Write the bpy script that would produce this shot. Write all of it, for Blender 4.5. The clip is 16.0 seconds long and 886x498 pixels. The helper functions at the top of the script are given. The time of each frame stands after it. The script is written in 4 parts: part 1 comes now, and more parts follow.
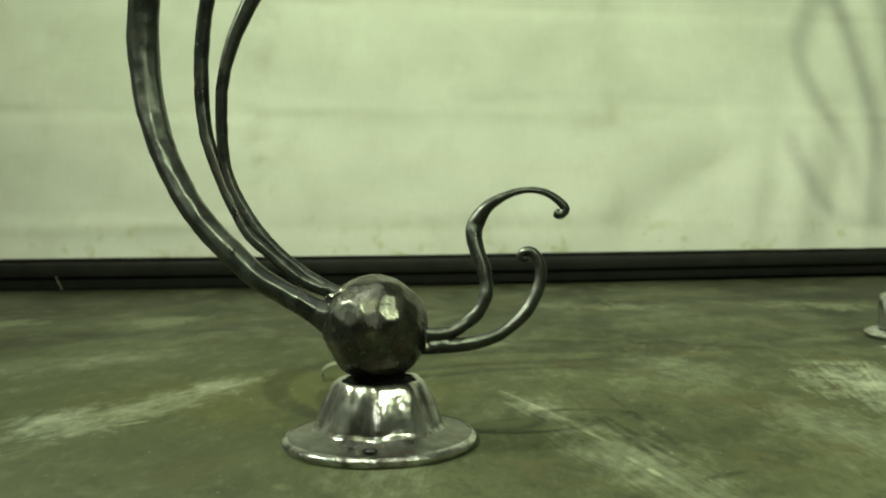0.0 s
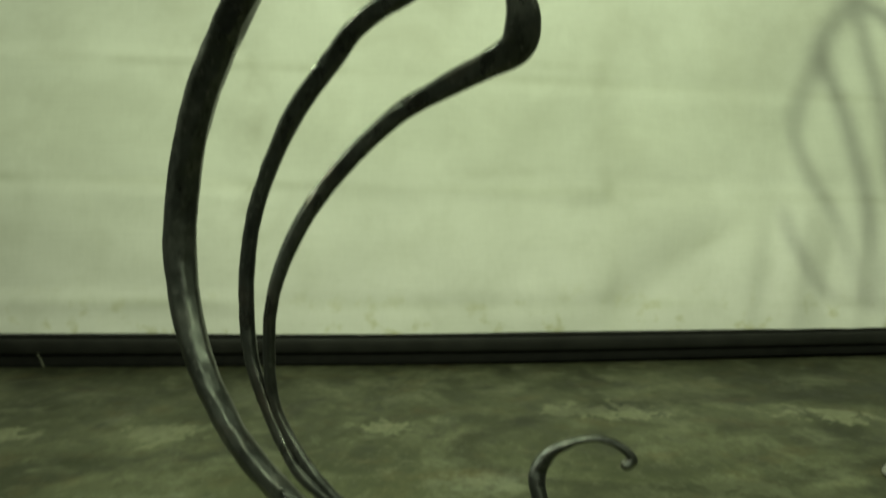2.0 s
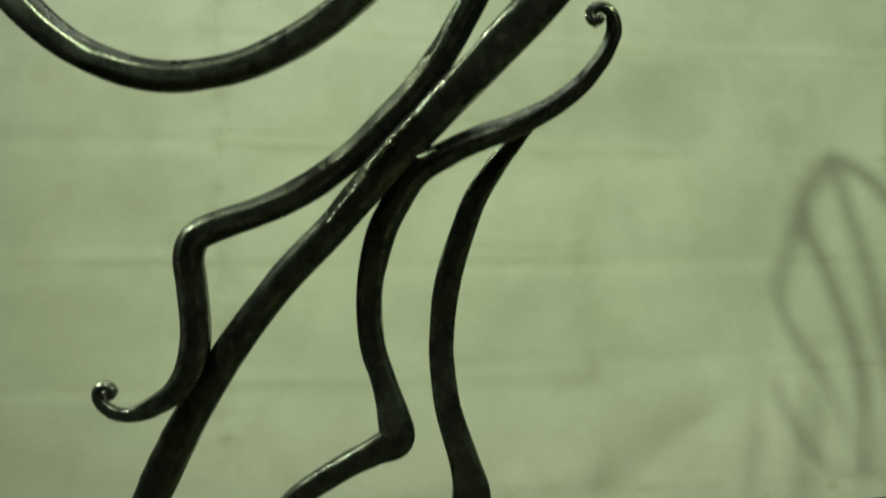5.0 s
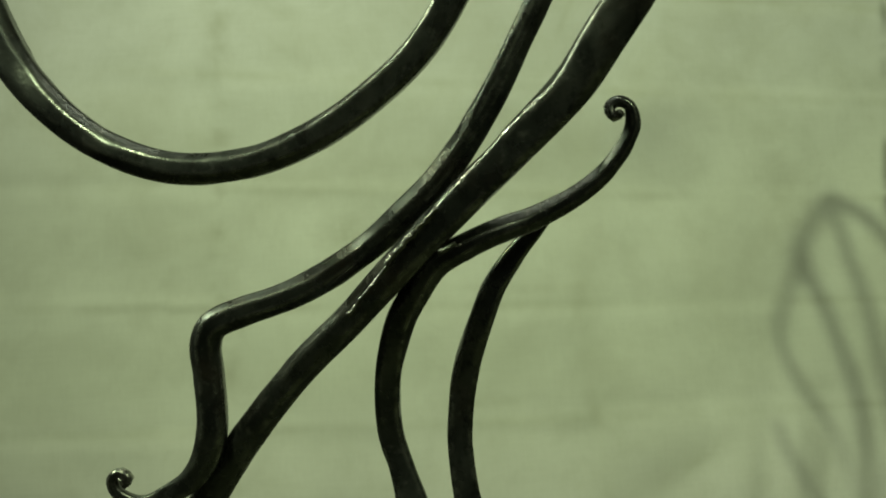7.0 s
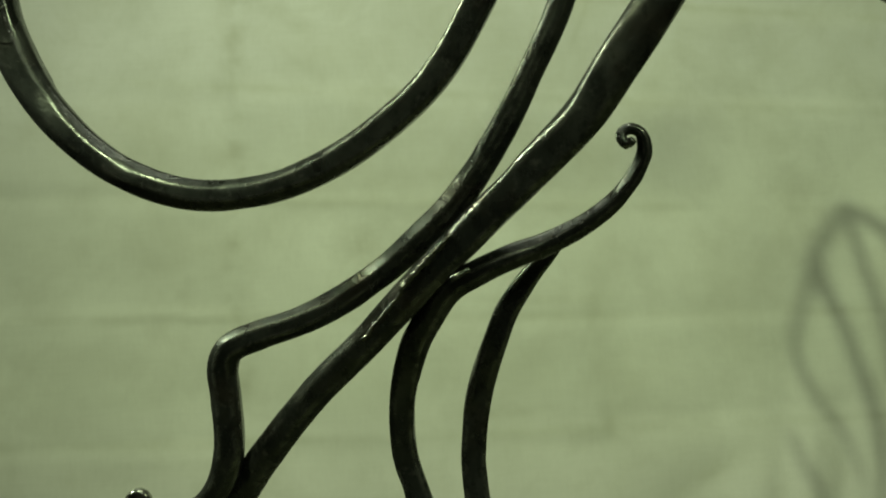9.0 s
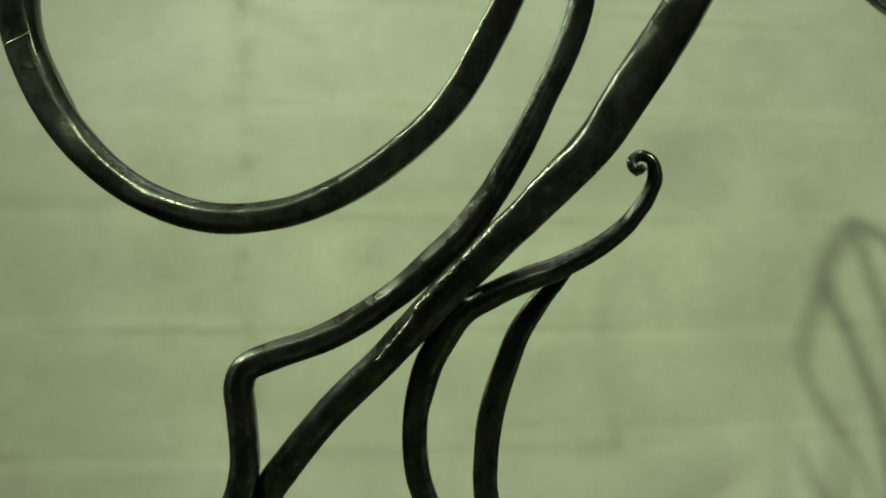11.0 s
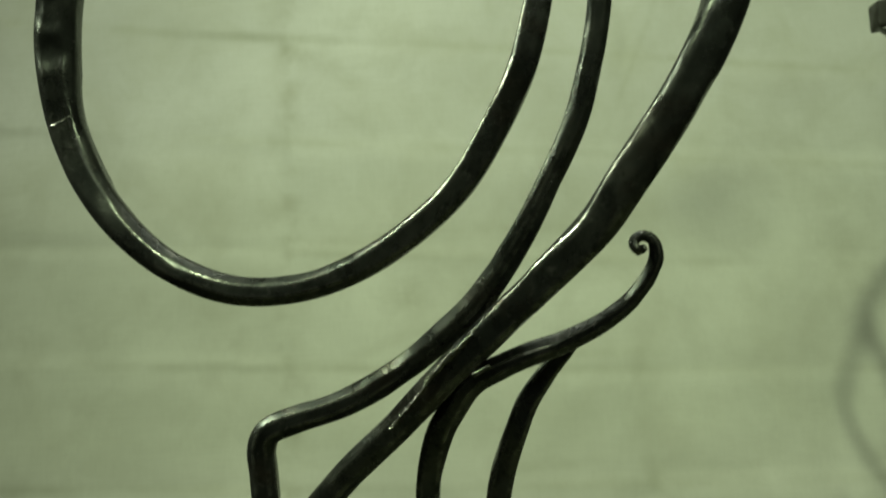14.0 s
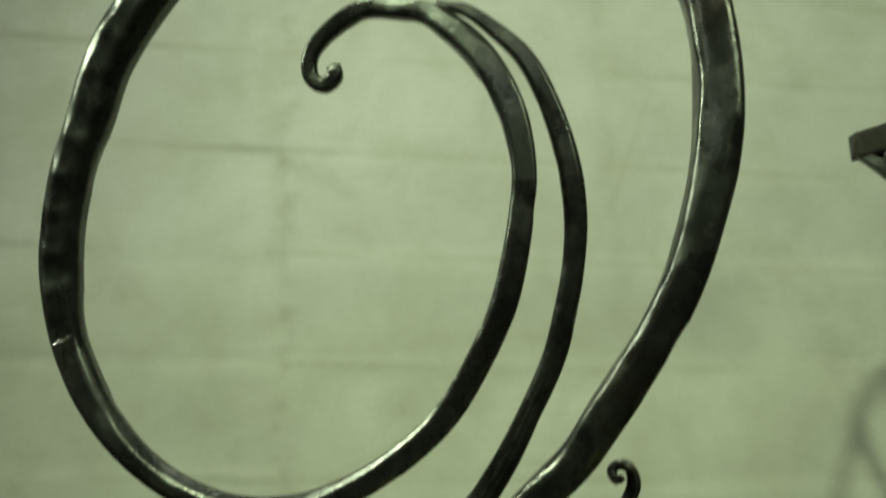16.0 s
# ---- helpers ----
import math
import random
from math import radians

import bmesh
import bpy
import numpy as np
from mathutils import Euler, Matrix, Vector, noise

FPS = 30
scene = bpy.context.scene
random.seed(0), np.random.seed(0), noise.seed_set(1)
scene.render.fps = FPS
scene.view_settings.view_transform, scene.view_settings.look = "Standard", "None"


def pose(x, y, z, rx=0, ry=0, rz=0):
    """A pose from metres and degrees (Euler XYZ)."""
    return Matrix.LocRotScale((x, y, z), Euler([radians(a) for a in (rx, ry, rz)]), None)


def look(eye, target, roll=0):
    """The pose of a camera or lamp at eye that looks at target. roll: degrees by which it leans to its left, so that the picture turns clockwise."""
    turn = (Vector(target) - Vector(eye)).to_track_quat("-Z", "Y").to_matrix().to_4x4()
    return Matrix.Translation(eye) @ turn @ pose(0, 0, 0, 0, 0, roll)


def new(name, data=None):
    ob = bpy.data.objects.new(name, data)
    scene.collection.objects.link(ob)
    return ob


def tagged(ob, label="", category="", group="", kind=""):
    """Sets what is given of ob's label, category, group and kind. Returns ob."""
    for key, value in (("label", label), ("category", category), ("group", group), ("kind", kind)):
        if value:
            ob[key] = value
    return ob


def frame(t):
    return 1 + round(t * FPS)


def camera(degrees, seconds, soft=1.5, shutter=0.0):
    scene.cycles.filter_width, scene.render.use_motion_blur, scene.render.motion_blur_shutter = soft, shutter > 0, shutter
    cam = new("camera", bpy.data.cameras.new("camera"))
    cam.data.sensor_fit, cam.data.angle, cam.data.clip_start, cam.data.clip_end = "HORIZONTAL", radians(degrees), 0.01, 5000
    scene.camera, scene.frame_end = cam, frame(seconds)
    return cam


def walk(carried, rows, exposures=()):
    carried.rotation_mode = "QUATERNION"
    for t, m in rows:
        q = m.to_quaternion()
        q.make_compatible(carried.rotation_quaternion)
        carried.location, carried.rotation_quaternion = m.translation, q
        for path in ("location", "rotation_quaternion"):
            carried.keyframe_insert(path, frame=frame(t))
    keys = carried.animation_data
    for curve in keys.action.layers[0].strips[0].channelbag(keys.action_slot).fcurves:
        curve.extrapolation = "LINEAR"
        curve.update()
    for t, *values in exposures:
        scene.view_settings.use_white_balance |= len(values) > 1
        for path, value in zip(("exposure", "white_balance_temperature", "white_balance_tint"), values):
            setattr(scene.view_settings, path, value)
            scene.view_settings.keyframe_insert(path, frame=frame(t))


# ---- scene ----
cam = camera(50.0, 16.0, soft=1.8, shutter=0.9)
cam.data.dof.use_dof = True
cam.data.dof.focus_distance, cam.data.dof.aperture_fstop = 0.57, 14.0
PATH = [
    (0, (0.057, -0.586, 0.153), (-0.004, 1.41, 0.044), -0.9),
    (0.5, (0.049, -0.584, 0.166), (-0.004, 1.413, 0.07), -0.6),
    (1, (0.041, -0.568, 0.191), (-0.014, 1.429, 0.100), -0.4),
    (1.5, (0.017, -0.564, 0.246), (0.002, 1.432, 0.121), 0.5),
    (2, (-0.005, -0.552, 0.307), (0.021, 1.443, 0.173), -0.1),
    (2.5, (-0.011, -0.551, 0.35), (0.035, 1.445, 0.243), -1.2),
    (3, (-0.008, -0.532, 0.401), (0.051, 1.465, 0.307), -1.6),
    (3.5, (-0.003, -0.522, 0.439), (0.07, 1.476, 0.372), -2.0),
    (4, (0.002, -0.505, 0.488), (0.09, 1.492, 0.402), -1.6),
    (4.5, (0.017, -0.503, 0.519), (0.085, 1.495, 0.461), -2.6),
    (5, (0.032, -0.5, 0.547), (0.068, 1.5, 0.514), -2.9),
    (7.5, (0.019, -0.499, 0.583), (0.075, 1.5, 0.603), -3.3),
    (8, (0.021, -0.501, 0.585), (0.06, 1.498, 0.609), -3.5),
    (8.5, (0.021, -0.503, 0.585), (0.053, 1.496, 0.624), -3.4),
    (9, (0.021, -0.505, 0.591), (0.046, 1.495, 0.621), -3.3),
    (11.5, (0.018, -0.518, 0.604), (0.021, 1.482, 0.654), -2.9),
    (12, (0.022, -0.522, 0.613), (0.002, 1.478, 0.642), -3.0),
    (12.5, (0.026, -0.523, 0.61), (-0.018, 1.476, 0.663), -2.9),
    (13, (0.027, -0.528, 0.605), (-0.028, 1.469, 0.691), -2.9),
    (13.5, (0.035, -0.53, 0.61), (-0.048, 1.466, 0.706), -2.9),
    (14, (0.04, -0.538, 0.623), (-0.05, 1.457, 0.729), -2.7),
    (14.5, (0.051, -0.542, 0.637), (-0.068, 1.45, 0.766), -2.9),
    (15, (0.053, -0.549, 0.656), (-0.059, 1.441, 0.822), -2.9),
    (15.5, (0.054, -0.557, 0.68), (-0.048, 1.431, 0.881), -3.1),
    (16, (0.053, -0.568, 0.711), (-0.027, 1.417, 0.943), -3.0),
]
walk(cam, [(t, look(eye, target, roll)) for t, eye, target, roll in PATH],
     exposures=[(0.0, 0.78, 6360, 14), (0.5, 0.69, 6360, 14), (1.0, 0.55, 6360, 14), (1.5, 0.52, 6360, 14), (2.5, 0.47, 6360, 14), (3.5, 0.24, 6350, 12), (5.0, 0.08, 6450, 9), (8.0, -0.06, 6600, 8), (12.0, -0.04, 6500, 10), (16.0, -0.03, 6330, 12)])

# ---------- world, lamps ----------
TUBE = (0.83, 1.0, 0.585)          # greenish workshop fluorescents
world = bpy.data.worlds.new("workshop_air")
world.use_nodes = True
world.node_tree.nodes["Background"].inputs["Color"].default_value = (0.80, 1.0, 0.55, 1)
world.node_tree.nodes["Background"].inputs["Strength"].default_value = 0.02
scene.world = world


def area_lamp(name, eye, target, width, length, watts, colour=TUBE, spread=180):
    data = bpy.data.lights.new(name, "AREA")
    data.shape, data.size, data.size_y, data.energy, data.color = "RECTANGLE", width, length, watts, colour
    data.spread = radians(spread)
    ob = new(name, data)
    ob.matrix_world = look(eye, target)
    return ob


# no lamp is in view; this one is added to brighten the backdrop's right
area_lamp("unseen_lamp", (1.4, -1.30, 1.85), (0.60, 0.9, 0.3), 0.55, 0.28, 13)
# added for a highlight on the middle of the collar
area_lamp("unseen_lamp", (0.10, -1.80, 2.35), (0.20, 0.9, 0.2), 0.32, 0.16, 3.6)
# overhead tube, inferred from highlights along the bars' upper faces
area_lamp("unseen_lamp", (-0.30, 0.12, 2.30), (-0.30, 0.11, 0.3), 1.50, 0.14, 7.0, (0.92, 1.0, 0.76))
# added for highlights on the bars, beam narrowed to miss the tarpaulin
area_lamp("unseen_lamp", (-2.0, -0.05, 1.92), (0.0, -0.05, 0.55), 0.75, 0.30, 4.0, (0.86, 1.0, 0.66), 50)
# added far behind the camera to put bright streaks on the collar
area_lamp("unseen_lamp", (0.0, -3.30, 2.30), (0.0, 0.9, 0.2), 1.20, 0.10, 4.2, (0.92, 1.0, 0.76))
# unseen spot, added so the overhead bars cast their shadow on the tarpaulin
spot = bpy.data.lights.new("shadow_lamp", "SPOT")
spot.energy, spot.color, spot.spot_size, spot.spot_blend, spot.shadow_soft_size = 150.0, TUBE, radians(90), 1.0, 0.021
new("shadow_lamp", spot).matrix_world = look((-0.75, -1.25, 2.45), (1.08, 1.15, 0.5))

# ---------- materials ----------


class Nodes:
    """A small wrapper round a material's node tree."""

    def __init__(self, name):
        self.mat = bpy.data.materials.new(name)
        self.mat.use_nodes = True
        self.tree = self.mat.node_tree
        self.bsdf = self.tree.nodes["Principled BSDF"]
        self.coord = self.tree.nodes.new("ShaderNodeTexCoord").outputs["Object"]

    def link(self, a, b):
        self.tree.links.new(a, b)

    def put(self, socket, value):
        if isinstance(value, bpy.types.NodeSocket):
            self.link(value, socket)
        else:
            socket.default_value = value

    def mapped(self, scale=(1, 1, 1), turn=0.0, shift=(0, 0, 0)):
        n = self.tree.nodes.new("ShaderNodeMapping")
        self.link(self.coord, n.inputs["Vector"])
        n.inputs["Scale"].default_value = scale
        n.inputs["Rotation"].default_value = (0, 0, radians(turn))
        n.inputs["Location"].default_value = shift
        return n.outputs["Vector"]

    def noise(self, scale, detail=4.0, rough=0.55, vector=None, distort=0.0):
        n = self.tree.nodes.new("ShaderNodeTexNoise")
        self.link(vector or self.coord, n.inputs["Vector"])
        n.inputs["Scale"].default_value, n.inputs["Detail"].default_value = scale, detail
        n.inputs["Roughness"].default_value, n.inputs["Distortion"].default_value = rough, distort
        return n.outputs["Fac"]

    def ramp(self, fac, *stops):
        n = self.tree.nodes.new("ShaderNodeValToRGB")
        self.link(fac, n.inputs["Fac"])
        while len(n.color_ramp.elements) < len(stops):
            n.color_ramp.elements.new(0.5)
        for e, (at, c) in zip(n.color_ramp.elements, stops):
            e.position = at
            e.color = (*c, 1) if isinstance(c, tuple) else (c, c, c, 1)
        return n.outputs["Color"]

    def mix(self, fac, a, b, mode="MIX"):
        n = self.tree.nodes.new("ShaderNodeMix")
        n.data_type, n.blend_type = "RGBA", mode
        self.put(n.inputs["Factor"], fac)
        for socket, v in ((n.inputs[6], a), (n.inputs[7], b)):
            self.put(socket, (*v, 1) if isinstance(v, tuple) else v)
        return n.outputs[2]

    def math(self, op, a, b=0.0, c=0.0):
        n = self.tree.nodes.new("ShaderNodeMath")
        n.operation = op
        for socket, v in zip(n.inputs, (a, b, c)):
            self.put(socket, v)
        return n.outputs[0]

    def axis(self, name):
        n = self.tree.nodes.new("ShaderNodeSeparateXYZ")
        self.link(self.coord, n.inputs[0])
        return n.outputs[name]

    def smear(self, x, y, along, across, turn):
        """A soft-edged oval mark, 1 in its middle and 0 outside."""
        n = self.tree.nodes.new("ShaderNodeTexGradient")
        n.gradient_type = "SPHERICAL"
        m = self.tree.nodes.new("ShaderNodeMapping")
        m.vector_type = "TEXTURE"
        self.link(self.coord, m.inputs["Vector"])
        m.inputs["Location"].default_value = (x, y, 0)
        m.inputs["Rotation"].default_value = (0, 0, radians(turn))
        m.inputs["Scale"].default_value = (along, across, 1)
        self.link(m.outputs["Vector"], n.inputs["Vector"])
        return n.outputs["Fac"]

    def blot(self, x, z, along, across, turn):
        """The same mark on an upright sheet, in x and z."""
        u, v = self.math("SUBTRACT", self.axis("X"), x), self.math("SUBTRACT", self.axis("Z"), z)
        c, k = math.cos(radians(turn)), math.sin(radians(turn))
        p = self.math("DIVIDE", self.math("MULTIPLY_ADD", u, c, self.math("MULTIPLY", v, k)), along)
        q = self.math("DIVIDE", self.math("MULTIPLY_ADD", v, c, self.math("MULTIPLY", u, -k)), across)
        d = self.math("MULTIPLY_ADD", p, p, self.math("MULTIPLY", q, q))
        return self.math("POWER", 2.718, self.math("MULTIPLY", d, -1.0))

    def brushed(self, along, across, turn, detail=5.0, rough=0.65, shift=(0, 0)):
        """Noise drawn out along a direction, its grain that many metres long and wide."""
        m = self.tree.nodes.new("ShaderNodeMapping")
        m.vector_type = "TEXTURE"
        self.link(self.coord, m.inputs["Vector"])
        m.inputs["Location"].default_value = (*shift, 0)
        m.inputs["Rotation"].default_value = (0, 0, radians(turn))
        m.inputs["Scale"].default_value = (along, across, 1)
        return self.noise(1.0, detail, rough, m.outputs["Vector"], 0.3)

    def bump(self, height, strength, distance):
        n = self.tree.nodes.new("ShaderNodeBump")
        n.inputs["Strength"].default_value, n.inputs["Distance"].default_value = strength, distance
        self.link(height, n.inputs["Height"])
        self.link(n.outputs["Normal"], self.bsdf.inputs["Normal"])

    def done(self, colour=None, rough=None, metal=None, **rest):
        for key, v in (("Base Color", colour), ("Roughness", rough), ("Metallic", metal)):
            if v is not None:
                self.put(self.bsdf.inputs[key], (*v, 1) if isinstance(v, tuple) else v)
        for key, v in rest.items():
            self.put(self.bsdf.inputs[key.replace("_", " ")], v)
        return self.mat


def iron_material():
    n = Nodes("forged_iron")
    colour = n.ramp(n.noise(30, 4), (0.30, (0.040, 0.043, 0.042)), (0.52, (0.066, 0.070, 0.066)), (0.72, (0.108, 0.110, 0.102)))
    # flaked scale: darker blotches and paler grains
    colour = n.mix(n.ramp(n.noise(120, 5, 0.7, n.mapped((1, 1, 0.6), 0, (2, 7, 5))), (0.36, 0.7), (0.48, 0.0)), colour, (0.030, 0.032, 0.031))
    colour = n.mix(n.ramp(n.noise(150, 4, 0.7), (0.58, 0.0), (0.72, 0.55)), colour, (0.19, 0.19, 0.175))
    # brown traces of rust in the scale
    colour = n.mix(n.ramp(n.noise(20, 4, 0.6, n.mapped((1, 1, 1), 0, (6, 2, 8))), (0.58, 0.0), (0.74, 0.40)), colour, (0.080, 0.054, 0.040))
    rough = n.ramp(n.noise(60, 5, 0.6), (0.3, 0.22), (0.7, 0.36))
    rough = n.mix(n.ramp(n.noise(18, 4, 0.6, n.mapped((1, 1, 1), 0, (3, 1, 2))), (0.48, 0.0), (0.62, 0.5)), rough, (0.44, 0.44, 0.44))
    # the scale is duller on the lower bars
    dull = n.ramp(n.math("MULTIPLY_ADD", n.noise(16, 4), 0.3, n.axis("Z")), (0.40, 1.0), (0.62, 0.0))
    rough = n.mix(n.math("MULTIPLY", dull, 0.5), rough, (0.44, 0.44, 0.44))
    # rubbed spots and worn corners shine
    rubbed_or_lit = n.ramp(n.noise(48, 3, 0.5, n.mapped((1, 1, 0.6), 0, (9, 4, 1))), (0.58, 0.0), (0.68, 0.8))
    corner = n.ramp(n.tree.nodes.new("ShaderNodeNewGeometry").outputs["Pointiness"], (0.507, 0.0), (0.545, 1.0))
    worn_edge = n.math("MULTIPLY", corner, n.ramp(n.noise(95, 5, 0.7, n.mapped((1, 1, 1), 0, (1, 3, 7))), (0.42, 0.0), (0.58, 0.9)))
    # most of all where the crossing bars were ground
    ground = n.ramp(n.math("MULTIPLY_ADD", n.noise(14, 3), 0.16, n.axis("Z")), (0.50, 0.22), (0.57, 1.0), (0.72, 1.0), (0.80, 0.12))
    worn_edge = n.math("MULTIPLY", worn_edge, ground)
    colour = n.mix(worn_edge, colour, (0.34, 0.338, 0.31))
    rough = n.mix(n.math("MAXIMUM", rubbed_or_lit, worn_edge), rough, (0.16, 0.16, 0.16))
    n.bump(n.mix(0.45, n.noise(58, 4, 0.5), n.noise(260, 4, 0.6)), 0.40, 0.0015)
    return n.done(colour, rough, 0.86)


def ball_material():
    n = Nodes("hammered_iron")
    big = n.noise(60, 5)
    colour = n.ramp(big, (0.32, (0.050, 0.052, 0.047)), (0.52, (0.092, 0.090, 0.080)), (0.70, (0.17, 0.165, 0.14)))
    colour = n.mix(n.ramp(n.noise(34, 4, 0.6, n.mapped((1, 1, 1), 0, (2, 5, 1))), (0.50, 0.0), (0.64, 0.6)), colour, (0.13, 0.092, 0.072))
    colour = n.mix(n.ramp(n.noise(140, 4, 0.6, n.mapped((1, 1, 1), 0, (7, 5, 3))), (0.58, 0.0), (0.70, 0.6)), colour, (0.30, 0.29, 0.25))
    rough = n.ramp(n.noise(70, 5, 0.65), (0.3, 0.16), (0.7, 0.38))
    n.bump(n.mix(0.4, n.noise(110, 5, 0.6), n.noise(420, 3)), 0.30, 0.0012)
    return n.done(colour, rough, 0.90)


def weld_material():
    n = Nodes("weld_metal")
    colour = n.ramp(n.noise(120, 4), (0.32, (0.07, 0.07, 0.068)), (0.68, (0.24, 0.235, 0.22)))
    n.bump(n.noise(420, 4, 0.6), 0.5, 0.0012)
    return n.done(colour, n.ramp(n.noise(200, 4), (0.3, 0.10), (0.7, 0.26)), 0.92)


def bright_steel_material():
    n = Nodes("bare_steel")
    lines = n.noise(70, 4, 0.6, n.mapped((5, 5, 0.5)))
    colour = n.ramp(n.noise(46, 5, 0.6), (0.34, (0.30, 0.298, 0.29)), (0.5, (0.52, 0.516, 0.505)), (0.68, (0.72, 0.715, 0.70)))
    colour = n.mix(n.ramp(n.noise(80, 4, 0.65, n.mapped((1, 1, 0.35), 0, (4, 2, 1))), (0.48, 0.0), (0.62, 0.75)), colour, (0.13, 0.122, 0.105))
    colour = n.mix(n.ramp(n.noise(55, 5, 0.7, n.mapped((1, 1, 0.6), 0, (1, 6, 3))), (0.58, 0.0), (0.70, 0.6)), colour, (0.16, 0.085, 0.055))
    rough = n.ramp(n.noise(70, 4), (0.3, 0.13), (0.7, 0.24))
    n.bump(n.mix(0.5, lines, n.noise(150, 4, 0.6)), 0.36, 0.0013)
    return n.done(colour, rough, 0.92)


def dull_steel_material():
    n = Nodes("dull_steel")
    colour = n.ramp(n.noise(45, 6, 0.65), (0.36, (0.075, 0.077, 0.070)), (0.52, (0.135, 0.136, 0.124)), (0.70, (0.25, 0.248, 0.228)))
    rust = n.ramp(n.noise(52, 5, 0.7), (0.56, 0.0), (0.70, 0.6))
    colour = n.mix(rust, colour, (0.17, 0.085, 0.05))
    n.bump(n.noise(160, 4), 0.3, 0.0008)
    return n.done(colour, n.ramp(n.noise(80, 4), (0.3, 0.24), (0.7, 0.42)), 0.85)


def table_material():
    n = Nodes("steel_table_top")
    broad = n.noise(5.5, 7, 0.65, n.mapped((1.0, 0.62, 1), 10), 0.5)
    blot = n.noise(15, 7, 0.66, n.mapped((1.0, 0.62, 1), -12, (3, 1, 0)), 0.4)
    ragged = n.noise(30, 8, 0.68, n.mapped((1, 0.55, 1), 8), 0.7)
    grain = n.noise(110, 5, 0.65, n.mapped((1, 0.45, 1)))
    colour = n.ramp(broad, (0.38, (0.032, 0.035, 0.018)), (0.5, (0.062, 0.066, 0.038)), (0.62, (0.108, 0.112, 0.071)))
    colour = n.mix(n.ramp(blot, (0.38, 0.85), (0.48, 0.0)), colour, (0.022, 0.024, 0.013))
    # rubbed middle, made paler still to carry the brighter light near the front
    rubbed_or_lit = n.math("MULTIPLY", n.smear(0.05, -0.10, 0.85, 0.62, 0), n.ramp(n.noise(9, 6, 0.65, n.mapped((1, 0.7, 1), 30, (2, 2, 0)), 0.5), (0.30, 0.7), (0.60, 1.5)))
    colour = n.mix(n.math("MINIMUM", rubbed_or_lit, 0.55), colour, (0.096, 0.103, 0.060))
    mottle = n.noise(38, 7, 0.7, n.mapped((1.0, 0.7, 1), 24, (5, 8, 0)), 0.6)
    colour = n.mix(n.ramp(mottle, (0.36, 0.55), (0.47, 0.0)), colour, (0.030, 0.033, 0.019))
    colour = n.mix(n.ramp(mottle, (0.55, 0.0), (0.68, 0.45)), colour, (0.155, 0.155, 0.105))
    pale = n.noise(13, 7, 0.68, n.mapped((1.0, 0.62, 1), -18, (7, 2, 0)), 0.4)
    colour = n.mix(n.ramp(pale, (0.52, 0.0), (0.64, 0.50)), colour, (0.18, 0.185, 0.13))
    rusty = n.noise(13, 6, 0.6, n.mapped((1, 1, 1), 0, (1, 9, 0)))
    colour = n.mix(n.ramp(rusty, (0.54, 0.0), (0.66, 0.45)), colour, (0.095, 0.075, 0.036))
    # yellowish oil stain behind the foot
    stain = n.math("MULTIPLY", n.smear(-0.11, 0.15, 0.18, 0.13, 10), 2.2)
    colour = n.mix(n.math("MINIMUM", n.math("MULTIPLY", stain, n.ramp(n.noise(16, 5), (0.35, 0.0), (0.6, 1.0))), 0.75), colour, (0.115, 0.108, 0.030))
    # darker olive patch left of the foot
    colour = n.mix(n.math("MINIMUM", n.math("MULTIPLY", n.smear(-0.17, 0.17, 0.30, 0.34, 0), n.ramp(n.noise(11, 6, 0.65, n.mapped((1, 0.7, 1), 0, (4, 4, 0)), 0.5), (0.32, 0.4), (0.62, 1.7))), 0.55), colour, (0.042, 0.048, 0.022))
    # soft pale scuffs, streaked along their run
    for x, y, along, across, turn, most in ((0.37, 0.17, 0.15, 0.055, -97, 1.0), (-0.20, 0.09, 0.17, 0.042, 62, 0.68), (-0.15, 0.19, 0.08, 0.030, 67, 0.55), (0.15, -0.04, 0.13, 0.042, -72, 0.46),
                                            (0.10, 0.10, 0.07, 0.022, -67, 0.7), (0.005, -0.06, 0.07, 0.030, 88, 0.4), (-0.245, 0.07, 0.06, 0.03, 80, 0.7), (0.055, 0.41, 0.09, 0.06, 0, 0.3),
                                            (-0.47, 0.24, 0.20, 0.08, 12, 0.35), (0.30, 0.02, 0.14, 0.05, -80, 0.35), (0.24, 0.24, 0.10, 0.06, -60, 0.25), (-0.30, 0.33, 0.12, 0.07, 30, 0.3)):
        streak = n.brushed(0.060, 0.0040, turn, 6.0, 0.7, (x, y))
        cloud = n.noise(42, 6, 0.7, n.mapped((1, 0.7, 1), 0, (x * 9, y * 7, 0)), 0.6)
        body = n.smear(x, y, along * 1.3, across * 1.5, turn)
        mark = n.math("ADD", body, n.math("MULTIPLY_ADD", streak, 1.3, n.math("MULTIPLY_ADD", cloud, 1.9, -1.75)))
        mark = n.math("MULTIPLY", n.ramp(mark, (0.25, 0.0), (0.95, most)), n.math("MINIMUM", n.math("MULTIPLY", body, 3.0), 1.0))
        colour = n.mix(mark, colour, (0.34, 0.345, 0.30))
